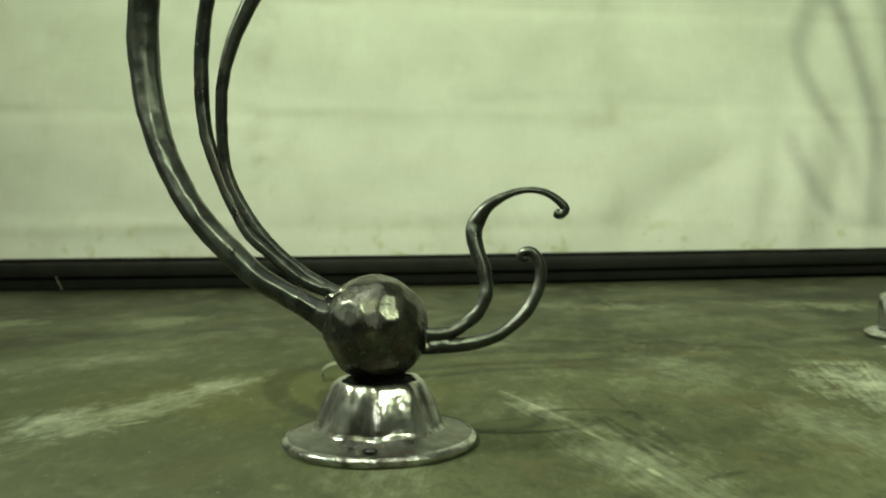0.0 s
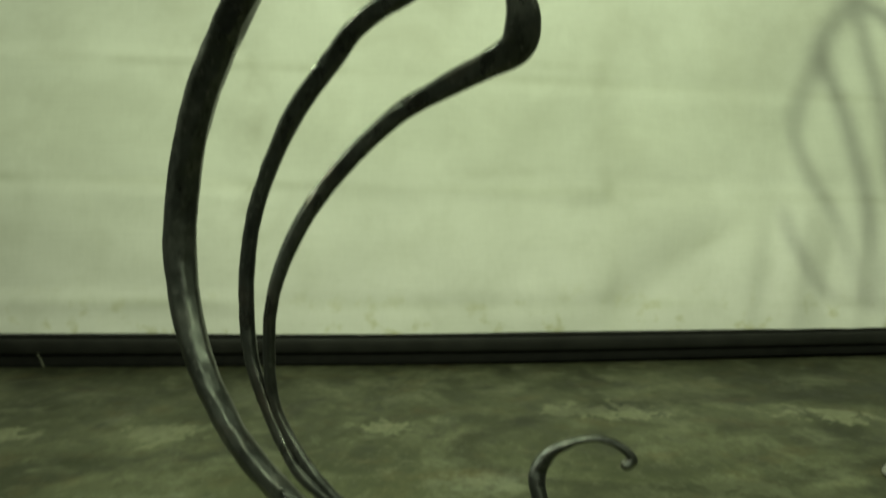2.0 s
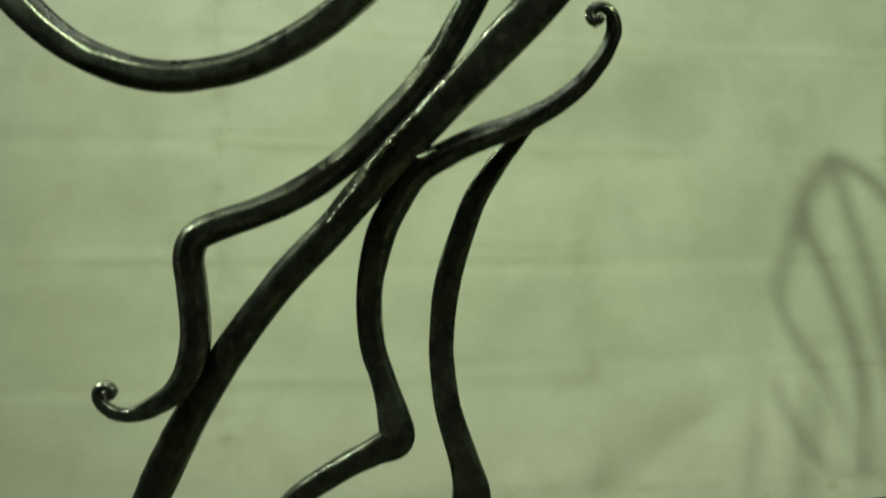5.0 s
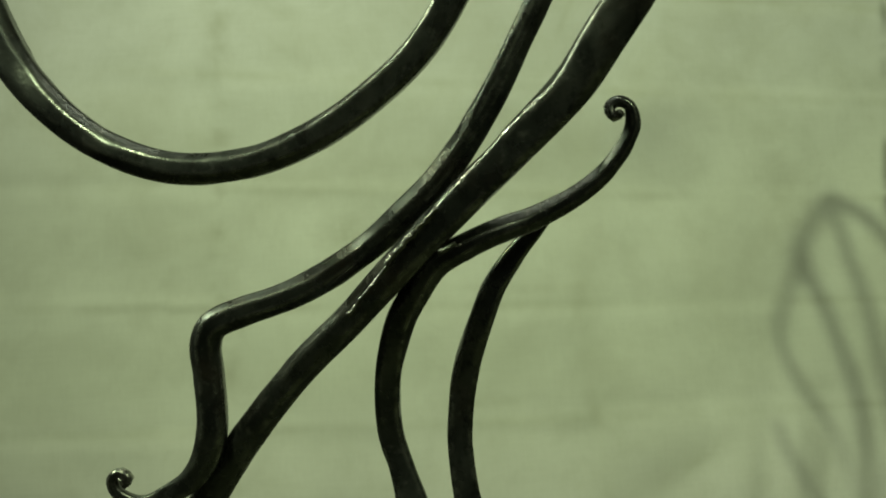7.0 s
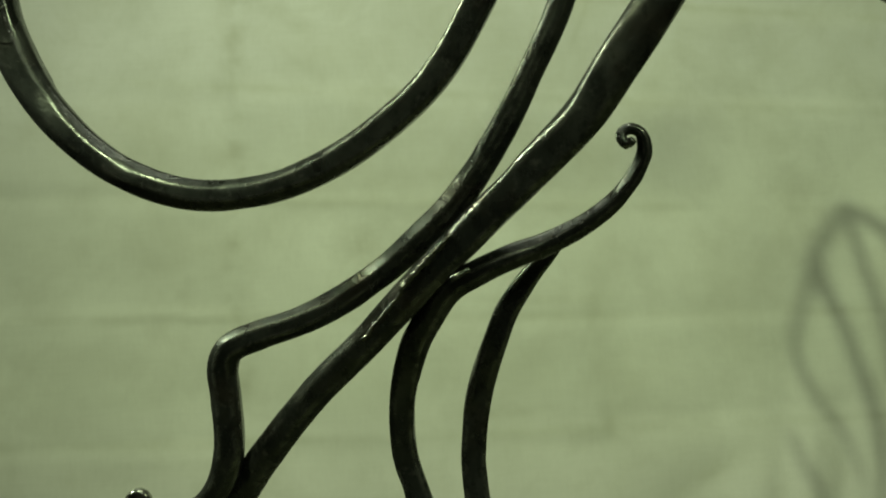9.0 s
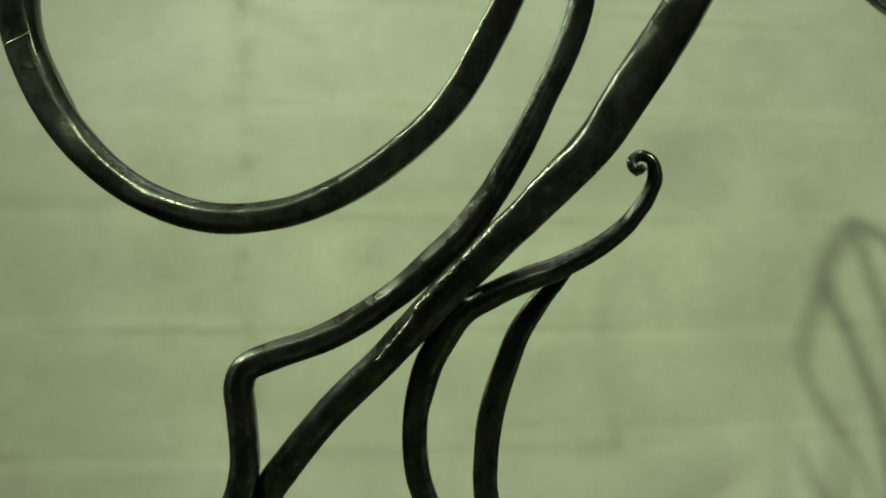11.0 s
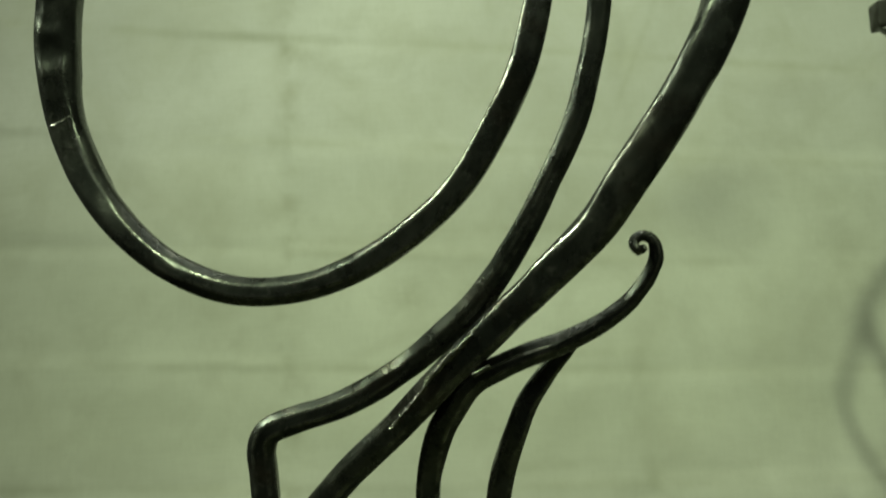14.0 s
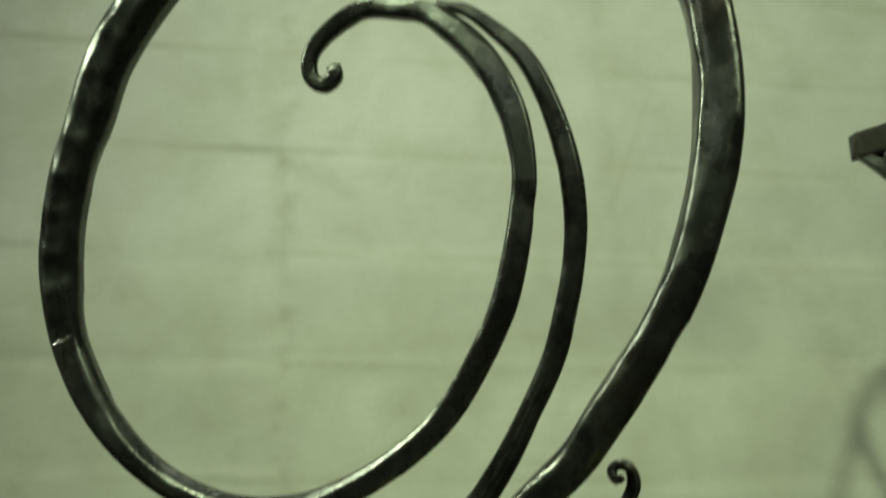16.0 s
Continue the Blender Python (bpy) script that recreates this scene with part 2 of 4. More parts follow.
    # ragged worn patches with crisp edges
    for x, y, along, across, turn, most in ((-0.33, 0.61, 0.10, 0.10, 30, 0.5), (-0.06, 0.64, 0.07, 0.08, 20, 0.5), (0.22, 0.72, 0.13, 0.10, -8, 0.55),
                                            (0.53, 0.70, 0.13, 0.09, -10, 0.6), (-0.53, 0.61, 0.08, 0.05, 0, 0.6), (0.31, 0.39, 0.10, 0.07, 8, 0.20)):
        mark = n.math("ADD", n.smear(x, y, along, across, turn), n.math("MULTIPLY_ADD", ragged, 3.2, -1.85))
        mark = n.math("MULTIPLY", n.ramp(mark, (0.28, 0.0), (0.42, min(1.0, most * 1.35))), n.math("MINIMUM", n.math("MULTIPLY", n.smear(x, y, along * 1.1, across * 1.1, turn), 6.0), 1.0))
        colour = n.mix(mark, colour, (0.20, 0.205, 0.14))
    # thin bright scratches
    for x, y, along, turn in ((-0.247, 0.074, 0.030, 79), (-0.183, 0.055, 0.025, 38), (-0.140, 0.193, 0.045, 67), (0.101, 0.103, 0.058, -67), (0.132, 0.018, 0.030, -69), (0.154, -0.062, 0.040, -73),
                              (0.386, 0.213, 0.075, -105), (0.392, 0.215, 0.070, -105), (0.355, 0.213, 0.075, -98), (0.116, 0.065, 0.014, -61)):
        mark = n.math("MULTIPLY", n.smear(x, y, along, 0.0028, turn), n.ramp(n.noise(55, 5, 0.7), (0.40, 0.0), (0.62, 1.2)))
        colour = n.mix(n.math("MINIMUM", mark, 0.6), colour, (0.42, 0.42, 0.35))
    # long dark scratches
    for x, y, along, turn in ((-0.259, 0.075, 0.036, 97), (0.149, 0.028, 0.12, -79), (0.170, 0.061, 0.15, -82), (0.195, -0.073, 0.022, 28), (0.350, 0.192, 0.014, -52), (0.330, 0.127, 0.013, -9),
                              (0.343, 0.102, 0.010, -2), (-0.129, 0.270, 0.07, -7), (-0.210, -0.040, 0.006, 46), (0.091, 0.063, 0.025, 21), (0.175, 0.298, 0.06, 18), (0.158, 0.020, 0.08, -76)):
        mark = n.math("MULTIPLY", n.smear(x, y, along, 0.004, turn), n.ramp(n.noise(40, 4), (0.38, 0.1), (0.6, 1.2)))
        colour = n.mix(n.math("MINIMUM", n.math("MULTIPLY", mark, 1.3), 0.75), colour, (0.028, 0.030, 0.019))
    specks = n.noise(60, 6, 0.7, n.mapped((1, 0.45, 1), -14, (2, 6, 0)), 0.4)
    colour = n.mix(n.ramp(specks, (0.56, 0.0), (0.70, 0.30)), colour, (0.19, 0.195, 0.145))
    colour = n.mix(n.ramp(specks, (0.30, 0.55), (0.44, 0.0)), colour, (0.032, 0.035, 0.021))
    # pits and bright flecks
    flecks = n.noise(170, 3, 0.6, n.mapped((1, 0.5, 1), 0, (4, 3, 0)))
    colour = n.mix(n.ramp(flecks, (0.68, 0.0), (0.76, 0.55)), colour, (0.30, 0.305, 0.25))
    colour = n.mix(n.ramp(flecks, (0.25, 0.7), (0.33, 0.0)), colour, (0.020, 0.022, 0.014))
    colour = n.mix(n.ramp(grain, (0.34, 0.40), (0.56, 0.0)), colour, (0.05, 0.053, 0.034))
    colour = n.mix(1.0, colour, (0.92, 0.94, 0.84), "MULTIPLY")    # darkens the whole top evenly, blue most
    n.bump(n.mix(0.5, grain, n.noise(14, 6, 0.6)), 0.25, 0.002)
    return n.done(colour, n.ramp(blot, (0.3, 0.50), (0.7, 0.70)), 0.0, Specular_IOR_Level=0.2)


def tarp_material():
    n = Nodes("off_white_tarpaulin")
    x, z = n.axis("X"), n.axis("Z")
    weave = n.noise(900, 2)
    colour = n.ramp(n.noise(2.4, 5, 0.6), (0.3, (0.67, 0.67, 0.62)), (0.7, (0.79, 0.79, 0.735)))
    # tint of the light at each height, put into the sheet's colour
    colour = n.mix(1.0, colour, n.ramp(z, (0.10, (0.975, 0.965, 0.985)), (0.40, (0.940, 0.965, 0.915)), (0.70, (0.940, 0.965, 0.925)), (1.10, (0.955, 0.965, 1.0))), "MULTIPLY")
    # stain spots along the left seam
    seam = n.math("MULTIPLY", n.math("ADD", x, 0.312), 38.0)
    seam = n.math("POWER", 2.718, n.math("MULTIPLY", n.math("MULTIPLY", seam, seam), -1.0))
    dirt = n.ramp(n.noise(13, 3, 0.5, n.mapped((1, 1, 1), 0, (0, 0, 0.3))), (0.50, 0.0), (0.68, 0.55))
    colour = n.mix(n.math("MULTIPLY", seam, dirt), colour, (0.44, 0.44, 0.35))
    # uneven darker bands along the level folds and the middle upright one
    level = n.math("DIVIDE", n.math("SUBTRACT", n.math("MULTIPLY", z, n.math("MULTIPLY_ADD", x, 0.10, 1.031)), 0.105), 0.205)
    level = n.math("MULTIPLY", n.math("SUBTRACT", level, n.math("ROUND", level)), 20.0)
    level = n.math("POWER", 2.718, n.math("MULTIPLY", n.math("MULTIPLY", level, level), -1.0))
    fold_dark = n.ramp(n.noise(4.5, 5, 0.65, n.mapped((1, 1, 0.4), 0, (5, 0, 2))), (0.42, 0.05), (0.66, 0.55))
    colour = n.mix(n.math("MULTIPLY", level, fold_dark), colour, (0.46, 0.47, 0.37))
    fold = n.math("MULTIPLY", n.math("ADD", x, -0.318), 26.0)
    fold = n.math("POWER", 2.718, n.math("MULTIPLY", n.math("MULTIPLY", fold, fold), -1.0))
    colour = n.mix(n.math("MULTIPLY", fold, n.ramp(n.noise(6, 4), (0.40, 0.05), (0.62, 0.35))), colour, (0.48, 0.485, 0.39))
    edge = n.math("SUBTRACT", x, n.math("MULTIPLY_ADD", z, 0.13, 0.808))
    edge = n.math("MULTIPLY", edge, 110.0)
    edge = n.math("POWER", 2.718, n.math("MULTIPLY", n.math("MULTIPLY", edge, edge), -1.0))
    colour = n.mix(n.math("MULTIPLY", edge, n.ramp(n.noise(13, 2, 0.4, n.mapped((0.2, 0.2, 1), 0, (0, 0, 0.7))), (0.50, 0.03), (0.64, 0.60))), colour, (0.12, 0.12, 0.09))
    # smudges beside the seam and soft stains; crease shade painted as thin streaks
    patchy = n.ramp(n.noise(24, 5, 0.6, n.mapped((1, 1, 1), 0, (8, 0, 3))), (0.36, 0.25), (0.62, 1.0))
    for bx, bz, along, across, turn, most in ((-0.313, 0.221, 0.016, 0.012, 0, 0.75), (-0.314, 0.302, 0.015, 0.013, 0, 0.75), (-0.318, 0.525, 0.012, 0.016, 0, 0.5), (-0.316, 0.645, 0.017, 0.011, 0, 0.6),
                                              (-0.315, 0.744, 0.020, 0.009, 0, 0.6), (-0.313, 0.866, 0.017, 0.012, 0, 0.7), (-0.315, 0.950, 0.009, 0.022, 0, 0.5), (-0.300, 1.105, 0.030, 0.012, -30, 0.5),
                                              (-0.245, 1.070, 0.075, 0.017, -31, 0.45), (-0.240, 0.735, 0.080, 0.010, -2, 0.45), (-0.100, 0.633, 0.035, 0.034, 0, 0.55), (-0.216, 0.405, 0.040, 0.045, 0, 0.25),
                                              (-0.150, 0.545, 0.070, 0.012, 20, 0.30), (0.300, 0.490, 0.014, 0.050, 0, 0.35), (0.200, 0.520, 0.120, 0.010, -3, 0.35), (0.310, 0.300, 0.013, 0.030, 0, 0.35),
                                              (0.480, 0.210, 0.060, 0.014, 32, 0.45), (0.120, 0.330, 0.090, 0.010, 3, 0.30), (0.100, 0.745, 0.110, 0.012, -3, 0.35), (0.345, 1.080, 0.006, 0.160, -24, 0.30)):
        colour = n.mix(n.math("MULTIPLY", n.math("MULTIPLY", n.blot(bx, bz, along, across, turn), patchy), most), colour, (0.43, 0.435, 0.33))
    low = n.ramp(z, (0.03, 1.0), (0.14, 0.0))
    specks = n.ramp(n.noise(26, 5, 0.6), (0.55, 0.0), (0.68, 0.9))
    colour = n.mix(n.math("MULTIPLY", low, specks), colour, (0.42, 0.40, 0.16))
    # broad mottling weakens towards the foot of the sheet
    mottle_amount = n.ramp(z, (0.10, 0.30), (0.60, 1.0))
    colour = n.mix(n.math("MULTIPLY", mottle_amount, n.ramp(n.noise(5.5, 5, 0.6, None, 0.5), (0.46, 0.0), (0.72, 0.50))), colour, (0.52, 0.525, 0.43))
    colour = n.mix(n.ramp(n.noise(11, 6, 0.62, n.mapped((1, 1, 1), 0, (4, 0, 6)), 0.3), (0.48, 0.0), (0.72, 0.30)), colour, (0.48, 0.485, 0.40))
    threads = n.mix(0.5, n.noise(220, 3, 0.6, n.mapped((1, 1, 0.06))), n.noise(220, 3, 0.6, n.mapped((0.06, 1, 1))))
    colour = n.mix(n.ramp(threads, (0.40, 0.10), (0.56, 0.0)), colour, (0.46, 0.46, 0.40))
    n.bump(n.mix(0.6, weave, n.noise(45, 4)), 0.14, 0.002)
    return n.done(colour, 0.62, 0.0)


def plain_material(name, dark, light, scale, rough, metal=0.0):
    n = Nodes(name)
    f = n.noise(scale, 5, 0.6)
    n.bump(n.noise(scale * 5, 4), 0.25, 0.002)
    return n.done(n.ramp(f, (0.3, dark), (0.7, light)), n.ramp(n.noise(scale * 2, 4), (0.3, rough - 0.08), (0.7, rough + 0.08)), metal)


IRON = iron_material()
BALL = ball_material()
WELD = weld_material()
BRIGHT = bright_steel_material()
DULL = dull_steel_material()
TABLE = table_material()
TARP = tarp_material()
RAIL = plain_material("black_rail", (0.008, 0.008, 0.0075), (0.018, 0.018, 0.016), 24, 0.58, 0.0)
GAP_BLACK = plain_material("gap_black", (0.006, 0.006, 0.006), (0.012, 0.012, 0.011), 40, 0.75)
SHOP_WALL = plain_material("shop_wall_paint", (0.19, 0.19, 0.176), (0.27, 0.27, 0.25), 3, 0.8)
SHOP_FLOOR = plain_material("shop_concrete", (0.07, 0.07, 0.065), (0.11, 0.108, 0.10), 4, 0.8)
# near-black paints in the shade of the neck recess and screw hole
HOLE = plain_material("hole_shade", (0.002, 0.002, 0.002), (0.005, 0.005, 0.005), 60, 0.9)
for matte, gloss in ((HOLE, 0.1), (RAIL, 0.22), (GAP_BLACK, 0.15)):
    matte.node_tree.nodes["Principled BSDF"].inputs["Specular IOR Level"].default_value = gloss
DARK_IRON = plain_material("blackened_iron", (0.016, 0.016, 0.013), (0.032, 0.031, 0.026), 45, 0.52, 0.3)
CHIP = plain_material("pale_scale", (0.13, 0.135, 0.095), (0.22, 0.22, 0.16), 90, 0.6, 0.2)

# ---------- mesh helpers ----------


def mesh_object(name, bm, material, parent=None, label="", smooth=True):
    data = bpy.data.meshes.new(name)
    bmesh.ops.recalc_face_normals(bm, faces=bm.faces[:])
    bm.to_mesh(data)
    bm.free()
    for p in data.polygons:
        p.use_smooth = smooth
    data.materials.append(material)
    ob = new(name, data)
    if parent:
        ob.parent = parent
    if label:
        ob["label"] = label
    return ob


def part(name, bm, material, parent, label="", smooth=True):
    return mesh_object(name, bm, material, parent, label, smooth)


def box_bm(x0, x1, y0, y1, z0, z1, bevel=0.0):
    bm = bmesh.new()
    bmesh.ops.create_cube(bm, size=1.0, matrix=Matrix.LocRotScale(((x0 + x1) / 2, (y0 + y1) / 2, (z0 + z1) / 2), None, (x1 - x0, y1 - y0, z1 - z0)))
    if bevel:
        bmesh.ops.bevel(bm, geom=bm.edges[:], offset=bevel, segments=2, affect="EDGES")
    return bm


def grid_bm(rows, cols, place, closed=False):
    """A sheet of rows x cols points from place(i, j); closed joins the last column to the first."""
    bm = bmesh.new()
    v = [[bm.verts.new(place(i, j)) for j in range(cols)] for i in range(rows)]
    for i in range(rows - 1):
        for j in range(cols if closed else cols - 1):
            k = (j + 1) % cols
            bm.faces.new((v[i][j], v[i][k], v[i + 1][k], v[i + 1][j]))
    return bm, v


def glide(points, step):
    """Points evenly along a smooth curve through the given (x, y, z, radius) points."""
    p = np.array(points, float)
    p = np.vstack([2 * p[0] - p[1], p, 2 * p[-1] - p[-2]])
    out = []
    for a, b, c, d in zip(p, p[1:], p[2:], p[3:]):
        n = max(2, int(np.linalg.norm((c - b)[:3]) / step))
        t = [0.0]
        for q, r in ((a, b), (b, c), (c, d)):
            t.append(t[-1] + max(np.linalg.norm((r - q)[:3]), 1e-5) ** 0.5)
        for s in np.linspace(t[1], t[2], n, endpoint=False):
            a1 = (t[1] - s) / t[1] * a + s / t[1] * b
            a2 = (t[2] - s) / (t[2] - t[1]) * b + (s - t[1]) / (t[2] - t[1]) * c
            a3 = (t[3] - s) / (t[3] - t[2]) * c + (s - t[2]) / (t[3] - t[2]) * d
            b1 = (t[2] - s) / t[2] * a1 + s / t[2] * a2
            b2 = (t[3] - s) / (t[3] - t[1]) * a2 + (s - t[1]) / (t[3] - t[1]) * a3
            out.append((t[2] - s) / (t[2] - t[1]) * b1 + (s - t[1]) / (t[2] - t[1]) * b2)
    out.append(p[-2])
    return np.array(out)


def forged_bm(points, chamfer=0.5, deep=0.95, seed=1, dents=60, depth=0.05, step=0.002, around=40, ends=0.5, sharp=40.0, craters=None, flats=None):
    """A forged square bar swept along a curve: chamfered edges, flats left by the hammer, and round craters where asked for."""
    line = glide(points, step)
    count = len(line)
    place, radius = line[:, :3], line[:, 3].copy()
    tangent = np.gradient(place, axis=0)
    tangent /= np.linalg.norm(tangent, axis=1)[:, None]
    across = np.cross(tangent, (0, 1, 0))
    across /= np.linalg.norm(across, axis=1)[:, None]
    back = np.cross(across, tangent)
    run = np.r_[0, np.cumsum(np.linalg.norm(np.diff(place, axis=0), axis=1))]
    rng = np.random.RandomState(seed)
    cut = np.array([chamfer(*p) if callable(chamfer) else chamfer for p in place])
    theta = (np.arange(around) + 0.5) / around * 2 * np.pi
    c, s = np.cos(theta), np.sin(theta)
    # eight faces: sides, front and back, four chamfers; each wanders a little along the bar
    slow = np.linspace(0, run[-1] / 0.045, count)
    total = np.zeros((count, around))
    for k in range(8):
        a = k * np.pi / 4
        reach = (1.0, 0.0, deep)[k % 4] if k % 2 == 0 else (1 + deep - cut) / 2 ** 0.5
        drift = np.array([noise.noise(Vector((q, k * 3.7, seed * 1.9))) for q in slow])
        size = reach * (1 + (0.018 if k % 2 == 0 else 0.05) * drift)
        total += np.maximum(np.cos(theta[None, :] - a) / size[:, None], 0) ** sharp
    blows = [(rng.uniform(0, run[-1]), rng.randint(0, 8) * np.pi / 4 + rng.normal(0, 0.2), rng.uniform(1.0, 2.4), depth) for _ in range(dents)]
    plain = total ** (-1 / sharp)
    for at, turn, size, sunk in blows + (list(flats(place, run)) if flats else []):
        i = np.argmin(np.abs(run - at))
        near = (run - at) / (radius[i] * size)
        rows = np.where(np.abs(near) < 1.0)[0]
        facing = np.argmin(np.abs(np.angle(np.exp(1j * (theta - turn)))))
        for r in rows:
            reach = plain[r, facing] * (1 - sunk * (1 - near[r] ** 2))
            total[r] += np.maximum(np.cos(theta - turn) / reach, 0) ** sharp * (1 - near[r] ** 2) ** 2
    r = 0.965 * radius[:, None] * total ** (-1 / sharp)
    if craters:
        for at, turn, wide, deepness in craters(place, run):
            d = ((run[:, None] - at) / wide) ** 2 + (np.angle(np.exp(1j * (theta - turn)))[None, :] * radius[:, None] / wide) ** 2
            r -= deepness * np.exp(-d ** 2)
    bm, v = grid_bm(count, around, lambda i, j: place[i] + across[i] * c[j] * r[i, j] + back[i] * s[j] * r[i, j], True)
    for i, sign in ((0, -1), (count - 1, 1)):
        tip = bm.verts.new(place[i] + tangent[i] * sign * radius[i] * ends)
        for j in range(around):
            bm.faces.new((v[i][j], v[i][(j + 1) % around], tip))
    return bm


def lathe_bm(profile, centre, steps=96, wobble=None):
    def at(i, j):
        rad, z = profile[i]
        a = 2 * math.pi * j / steps
        f = wobble(a, rad, z) if wobble else 1.0
        return (centre[0] + rad * f * math.cos(a), centre[1] + rad * f * math.sin(a), centre[2] + z)
    return grid_bm(len(profile), steps, at, True)[0]


def finer(profile, parts=5):
    """The same outline with more rings."""
    p = np.array(profile)
    return [tuple(a + (b - a) * k / parts) for a, b in zip(p, p[1:]) for k in range(parts)] + [tuple(p[-1])]


# ---------- the setting ----------
def recede(x):
    """How far the backdrop runs away beyond the middle of the table."""
    return 0.1 * 0.12 * math.log1p(math.exp((x - 0.06) / 0.12))


def wall_y(x, z):
    """The tarpaulin leans back a little."""
    return 1.096 + 0.152 * (z - 0.3) + recede(x)


def tarp_bm():
    rows, cols = 300, 420
    x0, x1, z0, z1 = -2.0, 2.4, 0.046, 2.45

    def at(i, j):
        x = x0 + (x1 - x0) * j / (cols - 1)
        z = z0 + (z1 - z0) * i / (rows - 1)
        y = wall_y(x, z)
        fold = (z * (1 + 0.10 * (x + 0.31)) - 0.105) / 0.205
        near = (fold - round(fold)) * 0.205
        some = 0.55 + 0.9 * noise.noise(Vector((x * 3.0, round(fold) * 1.7, 2.0)))
        y += (0.0014 if round(fold) % 2 else -0.0011) * some * math.exp(-(near / 0.018) ** 2) + 0.0008 * some * math.exp(-abs(near - 0.012) / 0.03)
        up = (x + 0.312) / 0.63
        near = (up - round(up)) * 0.63
        some = 0.6 + 0.9 * noise.noise(Vector((round(up) * 2.3, 5.0, z * 3.0)))
        y += (0.0022 if round(up) % 2 else -0.0020) * some * math.exp(-(near / 0.016) ** 2)
        # each folded panel leans its own way
        col, row = math.floor(up + 0.0), math.floor(fold)
        lean = noise.noise(Vector((col * 7.3 + 0.4, row * 5.1 + 0.7, 3.3)))
        tip = noise.noise(Vector((col * 4.9 + 0.2, row * 6.7 + 0.3, 8.1)))
        e = fold - row
        y += 0.020 * lean * (e - 0.5) * min(1.0, 8 * e, 8 * (1 - e)) + 0.016 * tip * (up - col - 0.5) * min(1.0, 8 * (up - col), 8 * (1 - up + col))
        y += 0.012 * noise.noise(Vector((x * 1.7, 0.3, z * 2.0)))
        y += 0.0080 * noise.noise(Vector((x * 4.4 + z * 1.6, 4.3, z * 4.6 - x * 1.2)))
        y += 0.0026 * noise.noise(Vector((x * 11.0, 8.3, z * 12.0)))
        # slack wrinkles running up to the right
        w = (x - 0.42) * 0.55 - (z - 0.16) * 0.85
        y += 0.006 * math.exp(-(w / 0.045) ** 2) * math.exp(-((x - 0.40) / 0.16) ** 2)
        w = (x + 0.02) * 0.75 + (z - 0.40) * 0.65
        y += 0.0035 * math.exp(-(w / 0.045) ** 2) * math.exp(-((x - 0.05) / 0.16) ** 2)
        # upright slack folds low down near the far seam
        for at_x, wide, high in ((0.60, 0.022, 0.006), (0.655, 0.018, -0.005), (0.715, 0.020, 0.005), (0.77, 0.016, -0.004)):
            y += high * math.exp(-((x - at_x - 0.15 * (z - 0.2)) / wide) ** 2) * math.exp(-((z - 0.15) / 0.14) ** 2)
        return (x, y, z)
    return grid_bm(rows, cols, at)[0]


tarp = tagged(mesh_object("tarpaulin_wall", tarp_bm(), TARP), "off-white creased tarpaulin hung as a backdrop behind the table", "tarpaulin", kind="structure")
solid = tarp.modifiers.new("thickness", "SOLIDIFY")
solid.thickness, solid.offset = 0.002, 1.0


def rail_bm(y0, y1, a0, a1, b0, b1, round_off):
    """A long rounded rail that follows the backdrop; its edges run from a0, b0 at its left end to a1, b1 at its right end."""
    x0, x1, count = -2.0, 2.4, 90

    def ring(i):
        f = i / (count - 1)
        x = x0 + (x1 - x0) * f
        g = min(max((x + 0.8) / 1.6, -0.7), 2.0)
        low, top, back = a0 + (a1 - a0) * g, b0 + (b1 - b0) * g, recede(x)
        q = round_off
        return [(x, y + back, z) for y, z in ((y0, low + q), (y0 + 0.3 * q, low + 0.3 * q), (y0 + q, low), (y1, low), (y1, top), (y0 + q, top), (y0 + 0.3 * q, top - 0.3 * q), (y0, top - q))]
    rings = [ring(i) for i in range(count)]
    bm, v = grid_bm(count, 8, lambda i, j: rings[i][j], True)
    bm.faces.new(v[0])
    bm.faces.new(v[-1][::-1])
    return bm


rail = tagged(mesh_object("rail", rail_bm(1.042, 1.066, 0.022, 0.0225, 0.0500, 0.0462, 0.004), RAIL),
              "black rail along the foot of the tarpaulin", "rail", kind="structure")
# black strip standing in for the dark slit above the rail
part("top_slit", rail_bm(1.047, 1.066, 0.0488, 0.0450, 0.0562, 0.0512, 0.002), GAP_BLACK, rail, "black strip for the dark slit above the rail")
# black strip put where shade falls in the gap under the rail
part("gap_shade", rail_bm(1.048, 1.074, 0.0003, 0.0060, 0.0236, 0.0236, 0.0015), GAP_BLACK, rail, "black strip for the shade in the gap under the rail")

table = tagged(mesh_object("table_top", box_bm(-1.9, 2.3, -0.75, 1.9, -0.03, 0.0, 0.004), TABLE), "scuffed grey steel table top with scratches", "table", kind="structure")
part("front_edge", box_bm(-1.9, 2.3, -0.74, -0.70, -0.11, -0.032, 0.003), RAIL, table)


def shop_wall(name, x0, x1, y0, y1, z0, z1, material=SHOP_WALL):
    return tagged(mesh_object(name, box_bm(x0, x1, y0, y1, z0, z1), material, smooth=False), "plain dim workshop surface", "wall", kind="structure")


shop_wall("floor", -3.2, 3.2, -3.6, 2.6, -0.95, -0.9, SHOP_FLOOR)
shop_wall("ceiling", -3.2, 3.2, -3.6, 2.6, 2.6, 2.7)
shop_wall("wall_west", -3.3, -3.2, -3.6, 2.6, -0.9, 2.6)
shop_wall("wall_east", 3.2, 3.3, -3.6, 2.6, -0.9, 2.6)
shop_wall("wall_south", -3.2, 3.2, -3.7, -3.6, -0.9, 2.6)
